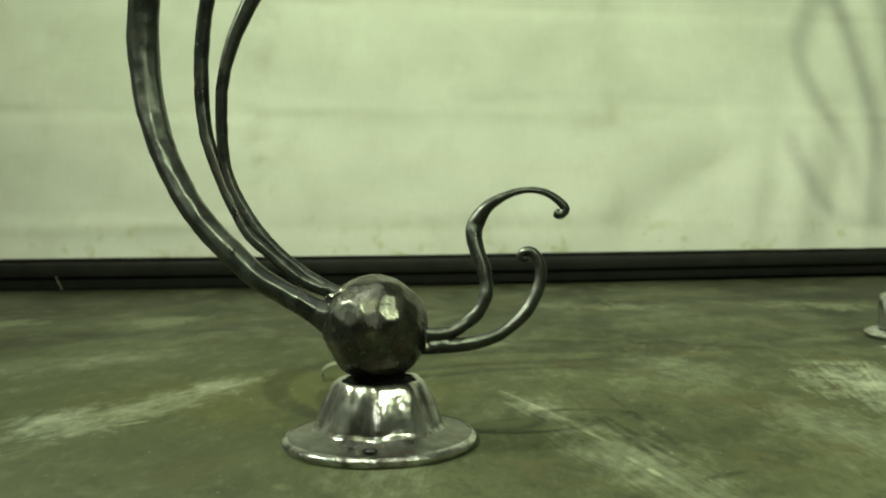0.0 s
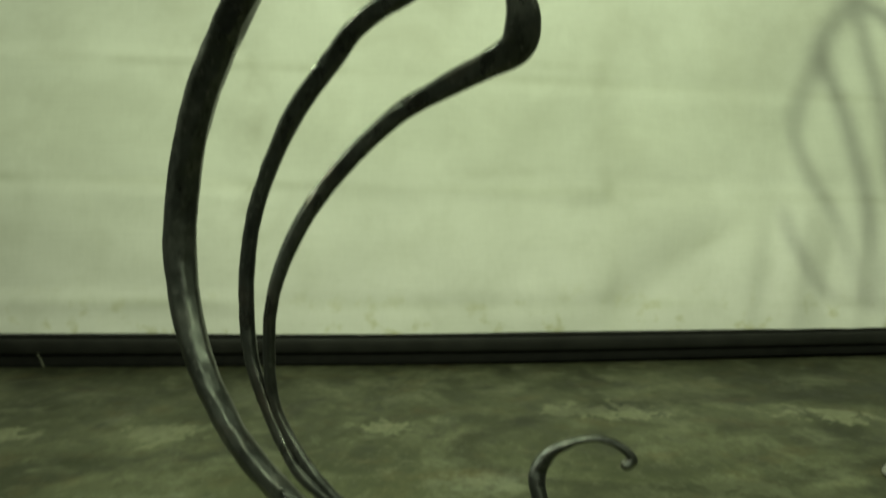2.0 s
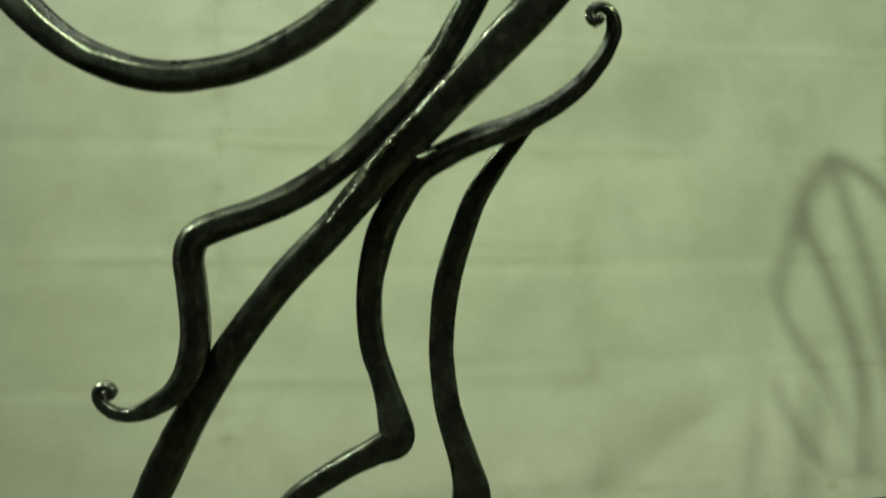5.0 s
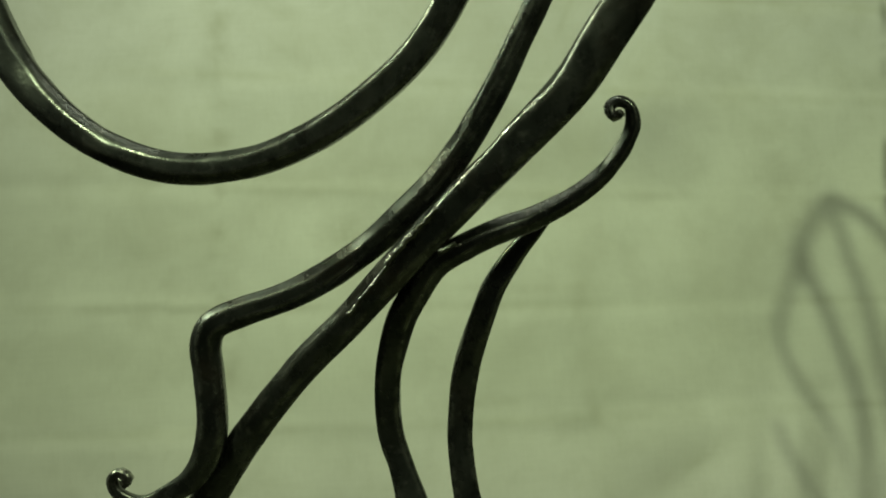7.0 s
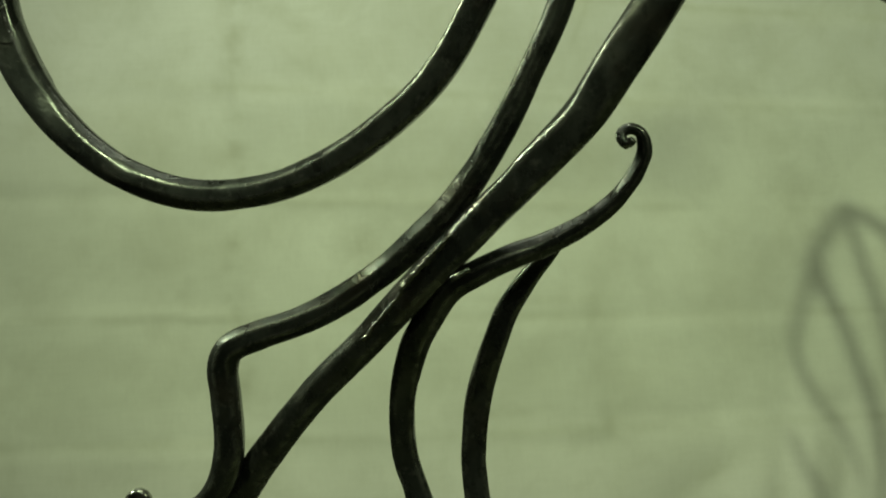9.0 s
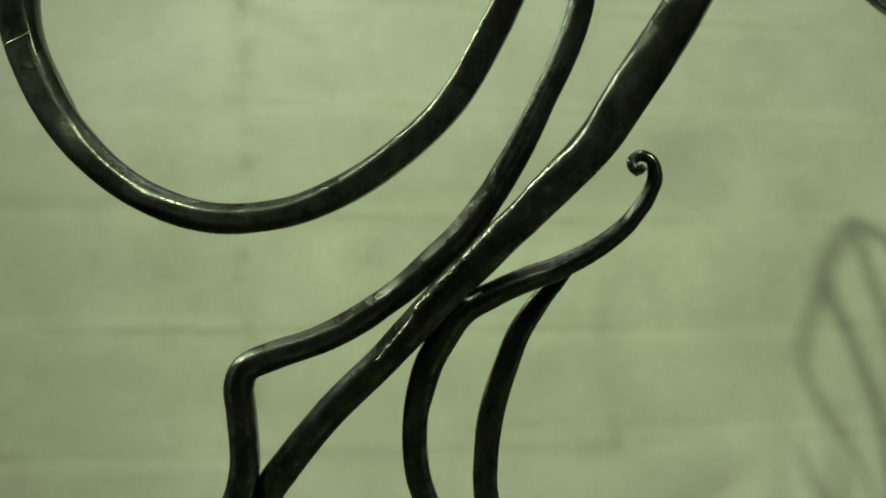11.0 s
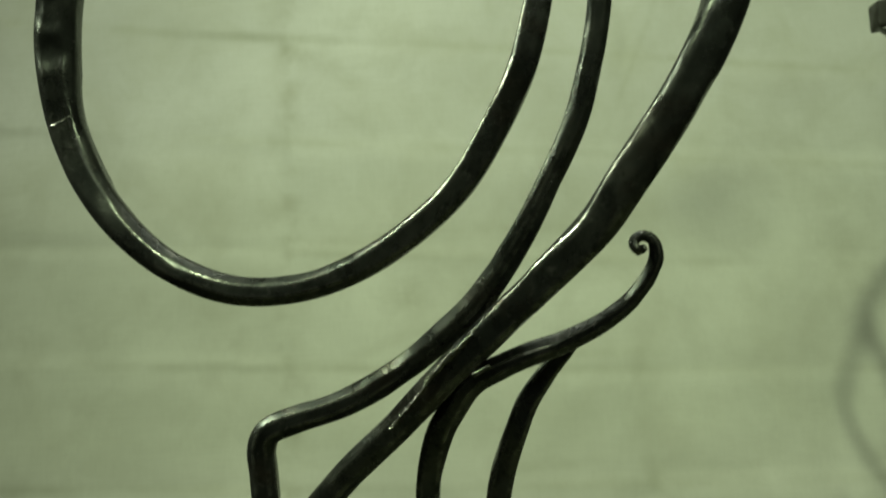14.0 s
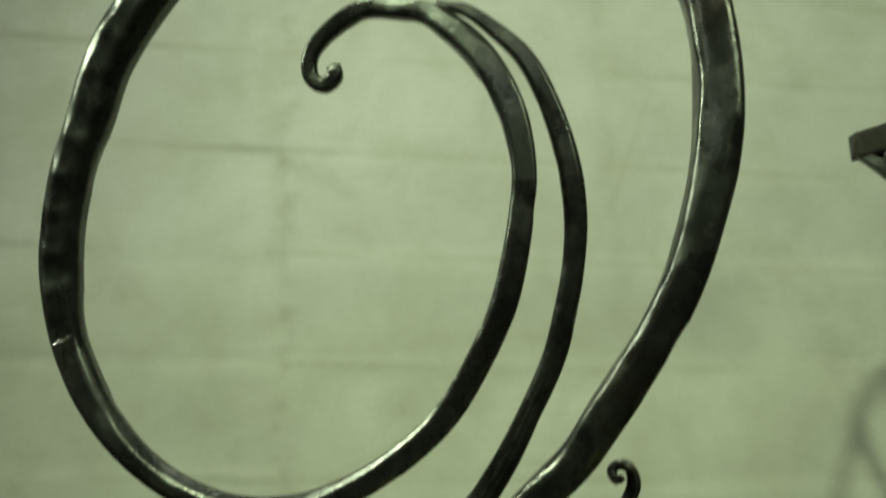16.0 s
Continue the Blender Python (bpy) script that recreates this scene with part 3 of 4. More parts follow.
shop_wall("wall_north", -3.2, 3.2, 2.6, 2.7, -0.9, 2.6)

# ---------- the forged scroll ----------
scroll = tagged(new("iron_scroll"), "dark hand-forged wrought-iron scroll on a round steel foot", "ironwork")

FOOT = (-0.002, 0.0, 0.0)


def foot_wobble(a, rad, z):
    return 1 + 0.007 * noise.noise(Vector((math.cos(a) * 2.5, math.sin(a) * 2.5, rad * 60))) + 0.010 * noise.noise(Vector((math.cos(a) * 11, math.sin(a) * 11, z * 260)))


def rim_wobble(a, rad, z):
    return foot_wobble(a, rad, z) + 0.009 * noise.noise(Vector((math.cos(a) * 24, math.sin(a) * 24, z * 420))) + 0.004


flange = part("flange", lathe_bm([(0.0, 0.0006), (0.0570, 0.0006), (0.0592, 0.0012), (0.0602, 0.0026), (0.0602, 0.0042), (0.0594, 0.0056), (0.0575, 0.0066),
                                  (0.0545, 0.0074), (0.0500, 0.0082), (0.0450, 0.0094), (0.0410, 0.0112), (0.0, 0.0114)], FOOT, 128, foot_wobble),
              DULL, scroll, "round dull steel flange with rust traces")
part("rim", lathe_bm(finer([(0.0572, 0.0069), (0.0590, 0.0062), (0.0604, 0.0050), (0.0609, 0.0038), (0.0606, 0.0024), (0.0596, 0.0008)], 3), FOOT, 240, rim_wobble),
     BRIGHT, flange, "shiny worn rim")
part("screw_hole", lathe_bm([(0.0036, 0.0004), (0.0044, 0.0008), (0.0040, 0.0011), (0.0030, -0.0010), (0.0, -0.0016)], (-0.003, -0.0515, 0.0080), 32), HOLE, flange, "screw hole with its shade painted black")


def cone_wobble(a, rad, z):
    side = Vector((math.cos(a), math.sin(a), 0))
    facet = 0.85 * math.cos(9 * a + 1.1 + 6 * z) + 0.40 * math.cos(5 * a + 2.0)
    return 1 + 0.026 * facet * min(1.0, max(0.0, (z - 0.009) / 0.008)) + 0.030 * noise.noise(side * 4 + Vector((0, 0, z * 48))) * min(1.0, max(0.0, (z - 0.009) / 0.006)) + 0.010 * noise.noise(side * 9 + Vector((3, 0, z * 120)))


part("collar", lathe_bm(finer([(0.0470, 0.0086), (0.0436, 0.0096), (0.0408, 0.0112), (0.0390, 0.0138), (0.0377, 0.0176), (0.0362, 0.0220), (0.0344, 0.0266), (0.0323, 0.0314), (0.0303, 0.0354),
                               (0.0286, 0.0384), (0.0270, 0.0402), (0.0254, 0.0409), (0.0238, 0.0404), (0.0226, 0.0388), (0.0, 0.0384)]), FOOT, 160, cone_wobble),
     BRIGHT, scroll, "bright hammered steel collar")
part("neck", lathe_bm([(0.0232, 0.0397), (0.0215, 0.0392), (0.0170, 0.0394), (0.0162, 0.0420), (0.0158, 0.0480), (0.0, 0.0490)], FOOT, 64), HOLE, scroll, "recessed neck with its shade painted black")


def ball_bm():
    rng = np.random.RandomState(7)
    n = 108
    k = np.arange(n) + 0.5
    polar, turn = np.arccos(1 - 2 * k / n), np.pi * (1 + 5 ** 0.5) * k
    d = np.stack([np.cos(turn) * np.sin(polar), np.sin(turn) * np.sin(polar), np.cos(polar)], 1) + rng.normal(0, 0.10, (n, 3))
    d /= np.linalg.norm(d, axis=1)[:, None]
    h = 0.0332 * (rng.uniform(0.950, 0.990, n) + 0.012 * np.clip(d[:, 2] * 2 - 0.9, 0, 1))
    bm = bmesh.new()
    bmesh.ops.create_uvsphere(bm, u_segments=160, v_segments=110, radius=1.0)
    for v in bm.verts:
        u = np.array(v.co.normalized())
        f = d @ u
        r = np.where(f > 0.3, h / np.maximum(f, 0.3), 9.0)
        a, b = np.partition(r, 1)[:2]
        r = min(a, 0.0334) - 0.00006 * math.exp(-(b - a) / 0.0004)
        v.co = Vector((-0.0035, 0.0, 0.0724)) + Vector(u) * r
    return bm


part("ball", ball_bm(), BALL, scroll, "hammered faceted iron ball")

LOW = [(-0.0219, 0.0002, 0.0745, 0.0135), (-0.0330, 0.0030, 0.0790, 0.0112), (-0.0420, 0.0054, 0.0829, 0.0088), (-0.0576, 0.0101, 0.0910, 0.0077), (-0.0778, 0.0164, 0.1019, 0.0079),
    (-0.1005, 0.0261, 0.1203, 0.0086), (-0.1201, 0.0357, 0.1386, 0.0088), (-0.1479, 0.0562, 0.1770, 0.0094), (-0.1648, 0.0728, 0.2166, 0.0104),
    (-0.1723, 0.0834, 0.2565, 0.0113), (-0.1719, 0.0850, 0.2899, 0.0114), (-0.1587, 0.0763, 0.3529, 0.0110), (-0.1438, 0.0692, 0.3886, 0.0110),
    (-0.1244, 0.0573, 0.4230, 0.0109)]
MIDDLE = [(-0.1017, 0.0418, 0.4574, 0.0103), (-0.0765, 0.0256, 0.4908, 0.0096), (-0.0467, 0.0071, 0.5242, 0.0090), (-0.0146, -0.0105, 0.5533, 0.0089),
    (0.0125, -0.0278, 0.5795, 0.0093), (0.0406, -0.0413, 0.6054, 0.0094), (0.0674, -0.0532, 0.6296, 0.0098), (0.0956, -0.0647, 0.6565, 0.0104),
    (0.1095, -0.0729, 0.6760, 0.0107), (0.1301, -0.0807, 0.7046, 0.0108), (0.1473, -0.0862, 0.7332, 0.0110), (0.1610, -0.0872, 0.7616, 0.0113),
    (0.1739, -0.0874, 0.8032, 0.0120), (0.1787, -0.0852, 0.8322, 0.0123), (0.1797, -0.0831, 0.8617, 0.0123), (0.1772, -0.0816, 0.8921, 0.0123)]
TOP = [(0.1662, -0.0797, 0.9298, 0.0125), (0.1391, -0.0756, 0.9718, 0.0130), (0.0947, -0.0682, 1.0068, 0.0135), (0.0351, -0.0582, 1.0229, 0.0140),
    (-0.0297, -0.0464, 1.0129, 0.0145), (-0.0916, -0.0335, 0.9839, 0.0150), (-0.1406, -0.0211, 0.9386, 0.0152), (-0.1648, -0.0145, 0.9068, 0.0146),
    (-0.1799, -0.0092, 0.8735, 0.0143), (-0.1941, -0.0037, 0.8398, 0.0132), (-0.2033, 0.0013, 0.8053, 0.0129), (-0.2061, 0.0050, 0.7703, 0.0125),
    (-0.2020, 0.0073, 0.7339, 0.0109)]
LOOP = [(-0.1866, 0.0056, 0.6975, 0.0103), (-0.1663, -0.0001, 0.6712, 0.0096), (-0.1385, -0.0073, 0.6488, 0.0089), (-0.1041, -0.0162, 0.6344, 0.0085),
    (-0.0704, -0.0257, 0.6319, 0.0081), (-0.0370, -0.0352, 0.6388, 0.0079), (-0.0043, -0.0451, 0.6545, 0.0077), (0.0282, -0.0556, 0.6804, 0.0074),
    (0.0482, -0.0641, 0.7090, 0.0075), (0.0615, -0.0700, 0.7340, 0.0075), (0.0691, -0.0729, 0.7575, 0.0074), (0.0751, -0.0743, 0.7851, 0.0070),
    (0.0778, -0.0750, 0.8091, 0.0069)]
CURL = [(0.0734, -0.0741, 0.8399, 0.0077), (0.0597, -0.0715, 0.8706, 0.0079), (0.0434, -0.0680, 0.8899, 0.0073), (0.0304, -0.0649, 0.9003, 0.0062),
    (0.0135, -0.0612, 0.9056, 0.0057), (-0.0073, -0.0570, 0.9071, 0.0054), (-0.0261, -0.0526, 0.8975, 0.0051), (-0.0369, -0.0498, 0.8860, 0.0048),
    (-0.0370, -0.0490, 0.8729, 0.0046), (-0.0295, -0.0501, 0.8678, 0.0045), (-0.0231, -0.0520, 0.8723, 0.0045), (-0.0237, -0.0522, 0.8778, 0.0043)]


def worn(x, y, z):
    """How far the corners are broken: round at the foot, crisp high up, worn where the bars cross."""
    loop = 1 / (1 + math.exp((x + 0.03) / 0.012)) / (1 + math.exp((0.585 - z) / 0.012))
    coil = 1 / (1 + math.exp((0.745 - z) / 0.018))
    inner = (0.34 + 0.26 * math.exp(-((z - 0.64) / 0.06) ** 2)) * (1 - coil) + 0.52 * coil
    outer = 0.28 + 0.22 * math.exp(-((z - 0.53) / 0.09) ** 2) + 0.34 / (1 + math.exp((z - 0.36) / 0.03))
    return inner * loop + outer * (1 - loop)


def hammer_row(place, run):
    """A row of round hammer marks down the front of the heavy end of the coil."""
    rng = np.random.RandomState(17)
    rows = np.where((place[:, 0] < -0.12) & (place[:, 2] > 0.765) & (place[:, 2] < 0.96))[0]
    at = run[rows[0]]
    while at < run[rows[-1]]:
        yield at, -np.pi / 2 + rng.normal(-0.10, 0.14), rng.uniform(0.0085, 0.0120), rng.uniform(0.0014, 0.0024)
        at += rng.uniform(0.017, 0.026)


def hammer_flats(low, high, gap, seed, size=0.95, sunk=0.10):
    """Overlapping flats that the hammer left down the front of a bar between two heights, near its start."""
    def blows(place, run):
        rng = np.random.RandomState(seed)
        rows = np.where((place[:, 2] > low) & (place[:, 2] < high) & (np.arange(len(place)) < len(place) * 0.4))[0]
        at = run[rows[0]]
        while at < run[rows[-1]]:
            for turn in (-np.pi / 2 + 0.10, -np.pi / 2 - 0.75, -np.pi / 2 + 0.95):
                yield at + rng.uniform(-0.5, 0.5) * gap, turn + rng.normal(0, 0.16), size * rng.uniform(0.75, 1.3), sunk * rng.uniform(0.5, 1.2)
            at += gap * rng.uniform(0.8, 1.25)
    return blows


def planished(low, high, gap, wide, deep, seed, more=None):
    """Shallow hammer flats all round a bar between two heights."""
    def marks(place, run):
        rng = np.random.RandomState(seed)
        rows = np.where((place[:, 2] > low) & (place[:, 2] < high) & (np.arange(len(place)) < len(place) * 0.6))[0]
        at = run[rows[0]]
        while at < run[rows[-1]]:
            for _ in range(2):
                yield at + rng.uniform(0, gap), rng.uniform(0, 2 * np.pi), wide * rng.uniform(0.7, 1.4), deep * rng.uniform(0.5, 1.3)
            at += gap
        if more:
            yield from more(place, run)
    return marks


part("main_bar", forged_bm(LOW + MIDDLE + TOP + LOOP + CURL, worn, 0.95, 3, 420, 0.035, craters=planished(0.08, 0.50, 0.013, 0.0065, 0.00025, 5, hammer_row), flats=hammer_flats(0.08, 0.52, 0.015, 41, 1.1, 0.055)), IRON, scroll, "thick tapering dark iron bar coiled into a volute")

HOOK = [(-0.1518, 0.0391, 0.4652, 0.0038), (-0.1490, 0.0385, 0.4672, 0.0038), (-0.1526, 0.0392, 0.4700, 0.0036), (-0.1574, 0.0405, 0.4670, 0.0037),
    (-0.1566, 0.0406, 0.4611, 0.0036), (-0.1491, 0.0392, 0.4552, 0.0039), (-0.1391, 0.0366, 0.4537, 0.0042), (-0.1254, 0.0325, 0.4581, 0.0060),
    (-0.1113, 0.0277, 0.4663, 0.0069), (-0.1017, 0.0234, 0.4782, 0.0078), (-0.0963, 0.0199, 0.4936, 0.0084), (-0.0954, 0.0162, 0.5248, 0.0084),
    (-0.0956, 0.0134, 0.5414, 0.0086), (-0.0908, 0.0105, 0.5513, 0.0084), (-0.0738, 0.0071, 0.5582, 0.0084), (-0.0574, 0.0043, 0.5627, 0.0080),
    (-0.0415, 0.0025, 0.5683, 0.0081), (-0.0222, -0.0011, 0.5777, 0.0081), (-0.0033, -0.0069, 0.5895, 0.0078), (0.0143, -0.0185, 0.6030, 0.0084)]
RISE = [(0.0332, -0.0318, 0.6196, 0.0080), (0.0575, -0.0470, 0.6519, 0.0072), (0.0719, -0.0535, 0.6772, 0.0066), (0.0883, -0.0594, 0.7097, 0.0065),
    (0.0955, -0.0625, 0.7328, 0.0064), (0.1013, -0.0649, 0.7579, 0.0062), (0.1039, -0.0668, 0.7820, 0.0064), (0.1024, -0.0681, 0.8081, 0.0065),
    (0.0955, -0.0691, 0.8390, 0.0060), (0.0827, -0.0692, 0.8696, 0.0053), (0.0658, -0.0674, 0.8887, 0.0042), (0.0514, -0.0654, 0.9007, 0.0033),
    (0.0364, -0.0629, 0.9060, 0.0026)]
part("hook_bar", forged_bm(HOOK + RISE, lambda x, y, z: 0.32 + 0.42 * math.exp(-((z - 0.66) / 0.13) ** 2), 0.9, 5, 70, 0.04, 0.0016), IRON, scroll, "flat dark iron bar with a curled hook and a sharp knee")

KNEE = [(-0.0200, -0.0005, 0.0899, 0.0066), (-0.0312, 0.0049, 0.0944, 0.0050), (-0.0498, 0.0102, 0.1014, 0.0040), (-0.0724, 0.0178, 0.1186, 0.0040),
    (-0.0877, 0.0236, 0.1322, 0.0041), (-0.0995, 0.0295, 0.1525, 0.0042), (-0.1097, 0.0355, 0.1747, 0.0044), (-0.1184, 0.0415, 0.2008, 0.0048),
    (-0.1219, 0.0485, 0.2428, 0.0053), (-0.1171, 0.0496, 0.2849, 0.0052), (-0.1054, 0.0480, 0.3197, 0.0055), (-0.0877, 0.0428, 0.3541, 0.0065),
    (-0.0612, 0.0335, 0.3878, 0.0068), (-0.0466, 0.0271, 0.4041, 0.0067), (-0.0186, 0.0201, 0.4216, 0.0073), (-0.0013, 0.0170, 0.4306, 0.0080),
    (0.0108, 0.0147, 0.4374, 0.0104), (0.0101, 0.0148, 0.4495, 0.0092), (0.0052, 0.0150, 0.4696, 0.0072), (0.0005, 0.0137, 0.4894, 0.0071)]
SPRAY = [(0.0013, 0.0051, 0.5198, 0.0073), (0.0095, -0.0086, 0.5490, 0.0080), (0.0175, -0.0174, 0.5628, 0.0077), (0.0293, -0.0261, 0.5780, 0.0075),
    (0.0460, -0.0333, 0.5865, 0.0070), (0.0634, -0.0355, 0.5932, 0.0067), (0.0769, -0.0348, 0.5972, 0.0062), (0.0972, -0.0363, 0.6062, 0.0055),
    (0.1122, -0.0386, 0.6165, 0.0049), (0.1226, -0.0424, 0.6288, 0.0044), (0.1272, -0.0454, 0.6398, 0.0040), (0.1253, -0.0469, 0.6486, 0.0032),
    (0.1201, -0.0469, 0.6509, 0.0030), (0.1157, -0.0474, 0.6479, 0.0029), (0.1177, -0.0497, 0.6429, 0.0026), (0.1201, -0.0532, 0.6447, 0.0023)]
part("spray_bar", forged_bm(KNEE + SPRAY, lambda x, y, z: 0.30 + 0.42 * math.exp(-((z - 0.62) / 0.08) ** 2) + 0.30 / (1 + math.exp((z - 0.30) / 0.03)), 0.85, 9, 150, 0.05, 0.0016, craters=planished(0.09, 0.40, 0.012, 0.0050, 0.00015, 6), flats=hammer_flats(0.10, 0.40, 0.014, 42, 1.4, 0.055)), IRON, scroll, "flat dark iron bar with a knee and a small curled tip")

BRANCH = [(-0.0184, 0.0009, 0.0892, 0.0062), (-0.0299, 0.0065, 0.0946, 0.0048), (-0.0484, 0.0126, 0.1051, 0.0040), (-0.0690, 0.0193, 0.1212, 0.0040),
    (-0.0842, 0.0251, 0.1375, 0.0042), (-0.0958, 0.0307, 0.1556, 0.0042), (-0.1036, 0.0345, 0.1741, 0.0042), (-0.1057, 0.0350, 0.2105, 0.0042),
    (-0.1045, 0.0359, 0.2288, 0.0043), (-0.1001, 0.0381, 0.2500, 0.0046), (-0.0840, 0.0402, 0.2857, 0.0056), (-0.0589, 0.0397, 0.3187, 0.0059),
    (-0.0244, 0.0375, 0.3509, 0.0063)]
STEM = [(0.0112, 0.0313, 0.3705, 0.0076), (0.0293, 0.0264, 0.3793, 0.0086), (0.0470, 0.0214, 0.3904, 0.0113), (0.0501, 0.0176, 0.4041, 0.0108),
    (0.0475, 0.0151, 0.4204, 0.0087), (0.0392, 0.0134, 0.4551, 0.0074), (0.0377, 0.0127, 0.4878, 0.0071), (0.0426, 0.0063, 0.5205, 0.0072),
    (0.0528, -0.0034, 0.5504, 0.0066), (0.0591, -0.0063, 0.5646, 0.0064), (0.0680, -0.0104, 0.5776, 0.0058), (0.0776, -0.0158, 0.5890, 0.0048),
    (0.0860, -0.0187, 0.5987, 0.0042), (0.0965, -0.0260, 0.6050, 0.0028)]
part("branch_bar", forged_bm(BRANCH + STEM, lambda x, y, z: 0.30 + 0.30 / (1 + math.exp((z - 0.30) / 0.03)), 0.85, 13, 140, 0.05, 0.0016, craters=planished(0.09, 0.36, 0.012, 0.0050, 0.00015, 7), flats=hammer_flats(0.10, 0.36, 0.014, 43, 1.4, 0.055)), IRON, scroll, "slender dark iron bar with a sharp knee")

part("tendril", forged_bm([(0.0150, -0.0021, 0.0699, 0.0072), (0.0302, -0.0053, 0.0689, 0.0056), (0.0440, -0.0085, 0.0708, 0.0044), (0.0599, -0.0081, 0.0821, 0.0046),
    (0.0650, -0.0054, 0.0942, 0.0048), (0.0643, -0.0011, 0.1079, 0.0051), (0.0603, 0.0033, 0.1200, 0.0056), (0.0582, 0.0070, 0.1304, 0.0060),
    (0.0601, 0.0088, 0.1372, 0.0059), (0.0662, 0.0079, 0.1457, 0.0044), (0.0768, 0.0053, 0.1526, 0.0029), (0.0905, 0.0023, 0.1565, 0.0021),
    (0.1024, 0.0001, 0.1549, 0.0023), (0.1109, -0.0012, 0.1493, 0.0027), (0.1144, -0.0015, 0.1444, 0.0030), (0.1111, -0.0007, 0.1413, 0.0033),
    (0.1086, -0.0003, 0.1425, 0.0031)],
                          0.75, 0.95, 21, 40, 0.05, 0.0008, 24, 0.4, 14.0, craters=planished(0.06, 0.16, 0.009, 0.0050, 0.00045, 8)), IRON, scroll, "thin S-curved iron tendril with a curled tip")
part("tendril", forged_bm([(0.0148, -0.0023, 0.0633, 0.0075), (0.0260, -0.0042, 0.0619, 0.0062), (0.0401, -0.0071, 0.0622, 0.0054), (0.0612, -0.0105, 0.0650, 0.0048),
    (0.0752, -0.0119, 0.0710, 0.0047), (0.0856, -0.0122, 0.0790, 0.0045), (0.0943, -0.0114, 0.0909, 0.0041), (0.0986, -0.0093, 0.1045, 0.0038),
    (0.0973, -0.0084, 0.1139, 0.0035), (0.0930, -0.0079, 0.1194, 0.0032), (0.0883, -0.0069, 0.1187, 0.0030), (0.0872, -0.0064, 0.1153, 0.0028),
    (0.0904, -0.0069, 0.1148, 0.0024)],
                          0.75, 0.95, 25, 30, 0.05, 0.0008, 24, 0.4, 14.0, craters=planished(0.05, 0.12, 0.009, 0.0050, 0.0003, 9)), IRON, scroll, "short iron tendril with a curled tip")

part("joint_line", forged_bm([(-0.2070, -0.0088, 0.7318, 0.0003), (-0.2040, -0.0112, 0.7325, 0.0005), (-0.1985, -0.0126, 0.7340, 0.0006), (-0.1925, -0.0126, 0.7372, 0.0004)], 0.8, 0.8, 71, 4, 0.05, 0.0006, 12), BRIGHT, scroll, "thin bright joint line across the bar")

# weld beads where bars meet


def bead_bm(a, b, radius, seed):
    """A lumpy weld bead along a line."""
    a, b = Vector(a), Vector(b)
    points = [(*(a.lerp(b, k / 8)), radius * (0.85 + 0.35 * noise.noise(Vector((k * 0.9, seed, 0))))) for k in range(9)]
    bm = forged_bm(points, 0.9, 0.8, seed, 14, 0.10, 0.0008, 20, 0.5, 9.0)
    for v in bm.verts:
        v.co += 0.30 * radius * noise.noise_vector(v.co * 330)
    return bm


for seed, a, b, radius in ((61, (-0.0205, -0.0110, 0.0975), (-0.0335, -0.0035, 0.0915), 0.0030), (62, (-0.0300, -0.0085, 0.0880), (-0.0335, -0.0065, 0.0740), 0.0030),
                           (63, (0.0250, -0.0095, 0.0765), (0.0292, -0.0095, 0.0600), 0.0036), (64, (0.0290, -0.0075, 0.0668), (0.0440, -0.0095, 0.0660), 0.0022),
                           (65, (-0.0160, -0.0285, 0.5550), (0.0060, -0.0372, 0.5790), 0.0017), (66, (0.0045, -0.0372, 0.5795), (0.0310, -0.0470, 0.6045), 0.0026),
                           (67, (0.0305, -0.0436, 0.5838), (0.0390, -0.0432, 0.5872), 0.0022)):
    part("weld_bead", bead_bm(a, b, radius, seed), WELD if a[2] > 0.5 or a[0] > 0 else BALL, scroll, "lumpy weld bead")

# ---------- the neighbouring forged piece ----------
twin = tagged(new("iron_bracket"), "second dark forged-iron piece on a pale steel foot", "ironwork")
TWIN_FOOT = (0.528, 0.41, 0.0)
part("flange", lathe_bm([(0.0, 0.0006), (0.058, 0.0006), (0.0602, 0.0030), (0.0595, 0.0056), (0.0545, 0.0074), (0.0450, 0.0094), (0.0, 0.0110)], TWIN_FOOT, 96, foot_wobble), BRIGHT, twin, "round pale steel flange")
part("collar", lathe_bm([(0.0480, 0.0095), (0.0472, 0.0120), (0.0462, 0.0280), (0.0448, 0.0400), (0.0430, 0.0440), (0.0, 0.0470)], TWIN_FOOT, 96, cone_wobble), BRIGHT, twin, "pale steel collar")
# unseen bar, added to carry the shadow-casting bars overhead
part("unseen_stem", forged_bm([(0.545, 0.41, 0.045, 0.012), (0.620, 0.42, 0.15, 0.012), (0.740, 0.44, 0.32, 0.012), (0.840, 0.45, 0.50, 0.012), (0.900, 0.45, 0.72, 0.011), (0.900, 0.43, 0.92, 0.011),
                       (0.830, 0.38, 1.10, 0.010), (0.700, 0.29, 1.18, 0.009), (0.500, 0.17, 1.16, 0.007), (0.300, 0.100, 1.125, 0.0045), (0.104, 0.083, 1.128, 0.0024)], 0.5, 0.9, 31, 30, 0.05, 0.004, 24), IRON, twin)
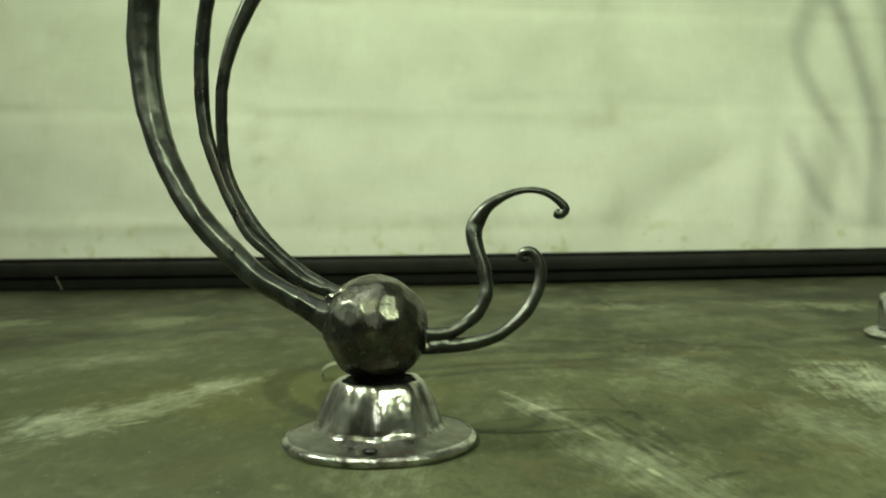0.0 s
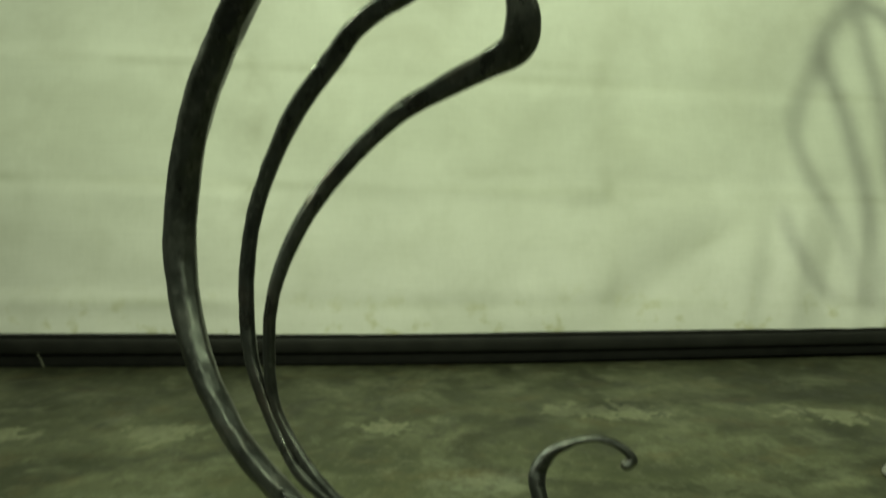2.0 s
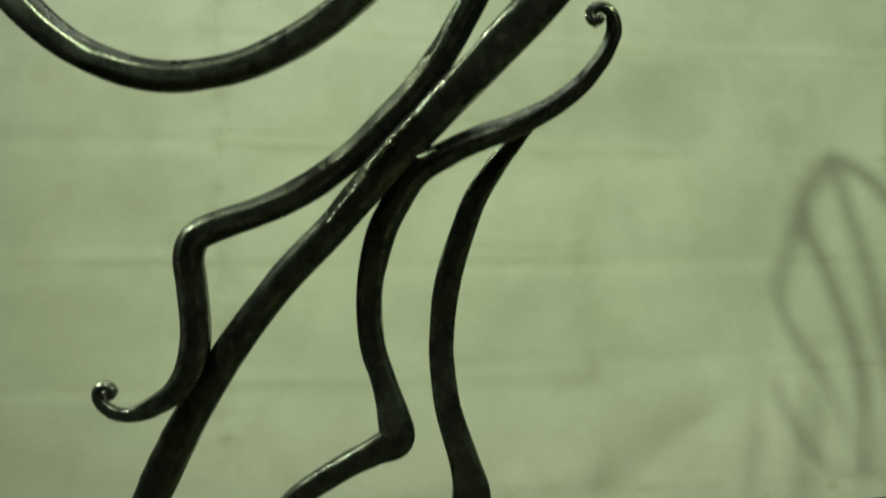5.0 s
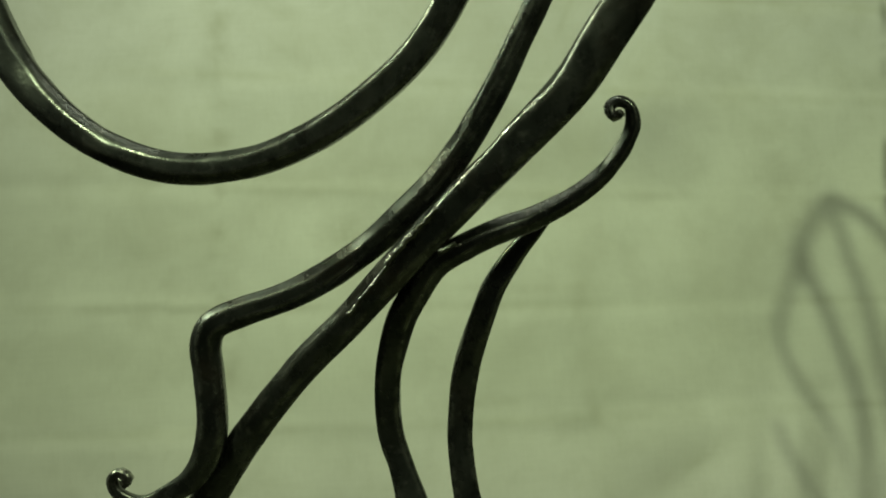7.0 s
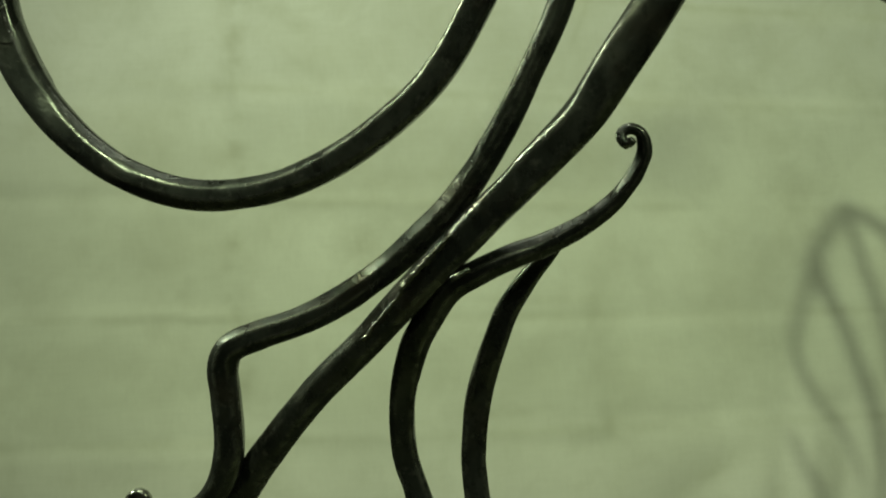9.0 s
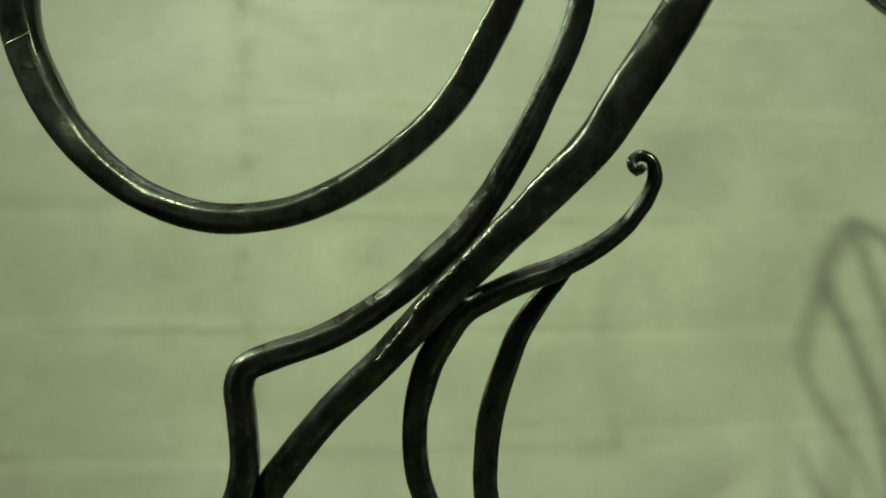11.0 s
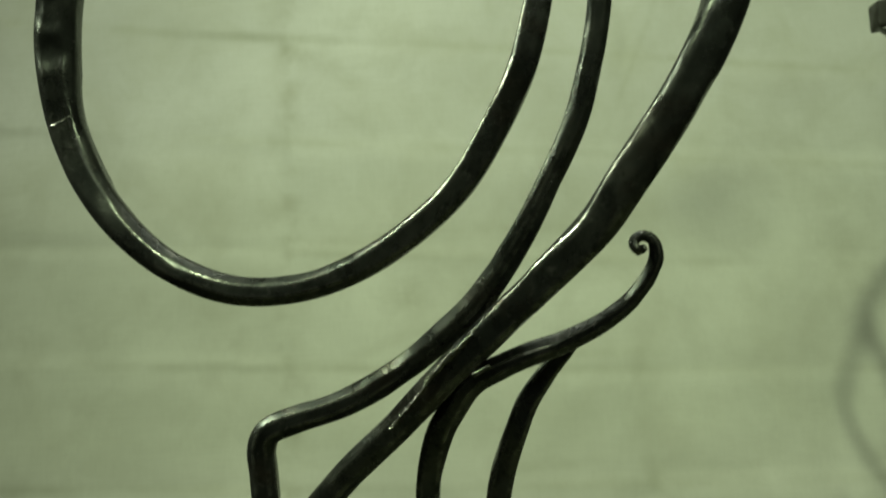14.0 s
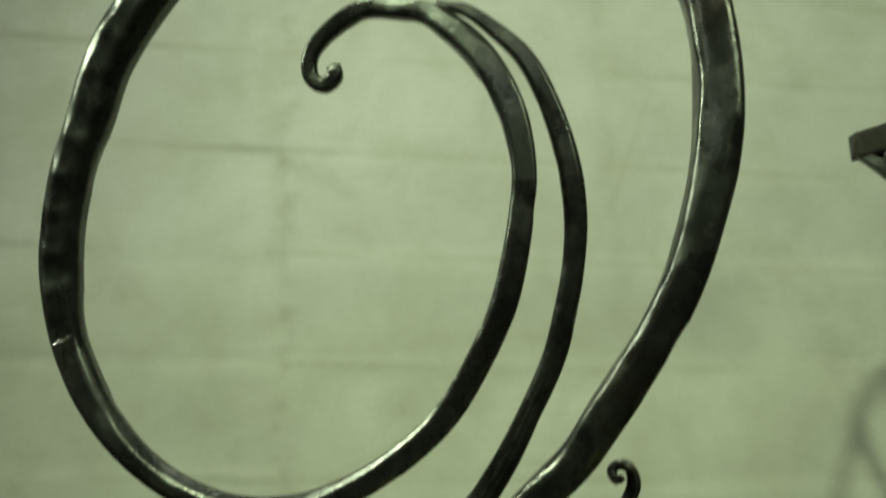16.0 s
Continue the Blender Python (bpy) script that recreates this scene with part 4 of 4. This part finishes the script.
# unseen bars overhead, placed so their shadow draws a leaf on the tarpaulin
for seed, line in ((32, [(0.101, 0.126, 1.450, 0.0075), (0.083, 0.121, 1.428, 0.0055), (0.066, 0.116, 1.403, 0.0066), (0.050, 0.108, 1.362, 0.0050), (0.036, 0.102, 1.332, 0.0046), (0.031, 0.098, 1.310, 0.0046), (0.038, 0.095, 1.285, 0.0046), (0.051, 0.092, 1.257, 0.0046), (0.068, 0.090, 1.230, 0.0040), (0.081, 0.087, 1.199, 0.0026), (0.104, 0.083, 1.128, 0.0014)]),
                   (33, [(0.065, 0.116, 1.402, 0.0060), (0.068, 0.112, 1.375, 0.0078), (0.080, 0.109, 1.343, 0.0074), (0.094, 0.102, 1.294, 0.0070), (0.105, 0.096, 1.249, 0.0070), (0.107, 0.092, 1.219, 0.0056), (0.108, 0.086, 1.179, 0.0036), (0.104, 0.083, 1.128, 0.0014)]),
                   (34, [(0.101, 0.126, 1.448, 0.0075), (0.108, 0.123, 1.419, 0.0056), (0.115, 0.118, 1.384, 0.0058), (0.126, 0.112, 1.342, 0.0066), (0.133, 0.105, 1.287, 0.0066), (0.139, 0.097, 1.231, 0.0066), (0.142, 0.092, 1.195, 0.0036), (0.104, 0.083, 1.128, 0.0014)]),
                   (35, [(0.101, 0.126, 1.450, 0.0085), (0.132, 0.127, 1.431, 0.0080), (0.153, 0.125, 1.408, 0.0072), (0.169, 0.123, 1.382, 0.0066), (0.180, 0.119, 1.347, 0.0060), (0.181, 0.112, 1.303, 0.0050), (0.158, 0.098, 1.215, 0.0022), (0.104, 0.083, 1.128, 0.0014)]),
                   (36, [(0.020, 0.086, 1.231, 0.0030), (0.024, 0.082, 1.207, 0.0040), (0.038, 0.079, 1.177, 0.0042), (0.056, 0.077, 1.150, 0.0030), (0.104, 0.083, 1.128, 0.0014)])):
    part("shadow_bar", forged_bm(line, 0.5, 0.9, seed, 10, 0.05, 0.004, 16), IRON, twin)
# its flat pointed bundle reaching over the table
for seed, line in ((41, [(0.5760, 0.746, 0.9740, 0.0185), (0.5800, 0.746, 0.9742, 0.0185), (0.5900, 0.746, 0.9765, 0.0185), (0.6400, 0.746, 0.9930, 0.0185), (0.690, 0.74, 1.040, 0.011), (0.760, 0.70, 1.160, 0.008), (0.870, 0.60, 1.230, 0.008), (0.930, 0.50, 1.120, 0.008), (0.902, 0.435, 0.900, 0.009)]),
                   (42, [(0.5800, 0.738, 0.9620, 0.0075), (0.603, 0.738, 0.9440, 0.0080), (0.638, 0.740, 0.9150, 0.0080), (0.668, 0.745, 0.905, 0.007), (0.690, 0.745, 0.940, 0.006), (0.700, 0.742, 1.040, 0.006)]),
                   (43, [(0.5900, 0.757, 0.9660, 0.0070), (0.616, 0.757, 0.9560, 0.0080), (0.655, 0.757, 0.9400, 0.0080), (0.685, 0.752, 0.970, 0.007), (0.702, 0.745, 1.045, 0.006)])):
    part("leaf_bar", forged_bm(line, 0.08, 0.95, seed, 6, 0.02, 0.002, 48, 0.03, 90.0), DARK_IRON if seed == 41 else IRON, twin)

# ---------- small litter ----------


def strip_bm(points, width, thick):
    line = glide(points, 0.0008)
    bm = bmesh.new()
    rings = []
    for x, y, z, f in line:
        w = width * f
        rings.append([bm.verts.new((x + dx, y + dy, z + dz)) for dx, dy, dz in ((-thick, 0, 0), (thick, 0, 0), (thick, w, w * 0.3), (-thick, w, w * 0.3))])
    for a, b in zip(rings, rings[1:]):
        for j in range(4):
            bm.faces.new((a[j], a[(j + 1) % 4], b[(j + 1) % 4], b[j]))
    bm.faces.new(rings[0][::-1])
    bm.faces.new(rings[-1])
    return bm


tagged(mesh_object("metal_shaving", strip_bm([(-0.0690, 0.20, 0.0008, 0.7), (-0.0705, 0.20, 0.0050, 1.0), (-0.0680, 0.20, 0.0100, 1.0), (-0.0620, 0.20, 0.0135, 1.0), (-0.0540, 0.20, 0.0140, 0.8), (-0.0480, 0.20, 0.0120, 0.6)], 0.007, 0.0009), CHIP),
       "small pale curled metal shaving lying on the table", "shaving")
tagged(mesh_object("wire_offcut", forged_bm([(-0.654, 1.0350, 0.0012, 0.0009), (-0.659, 1.0360, 0.012, 0.0009), (-0.667, 1.0395, 0.026, 0.0008)], 0.6, 1.0, 51, 2, 0.05, 0.002, 8), CHIP),
       "thin wire offcut leaning on the black rail", "wire")
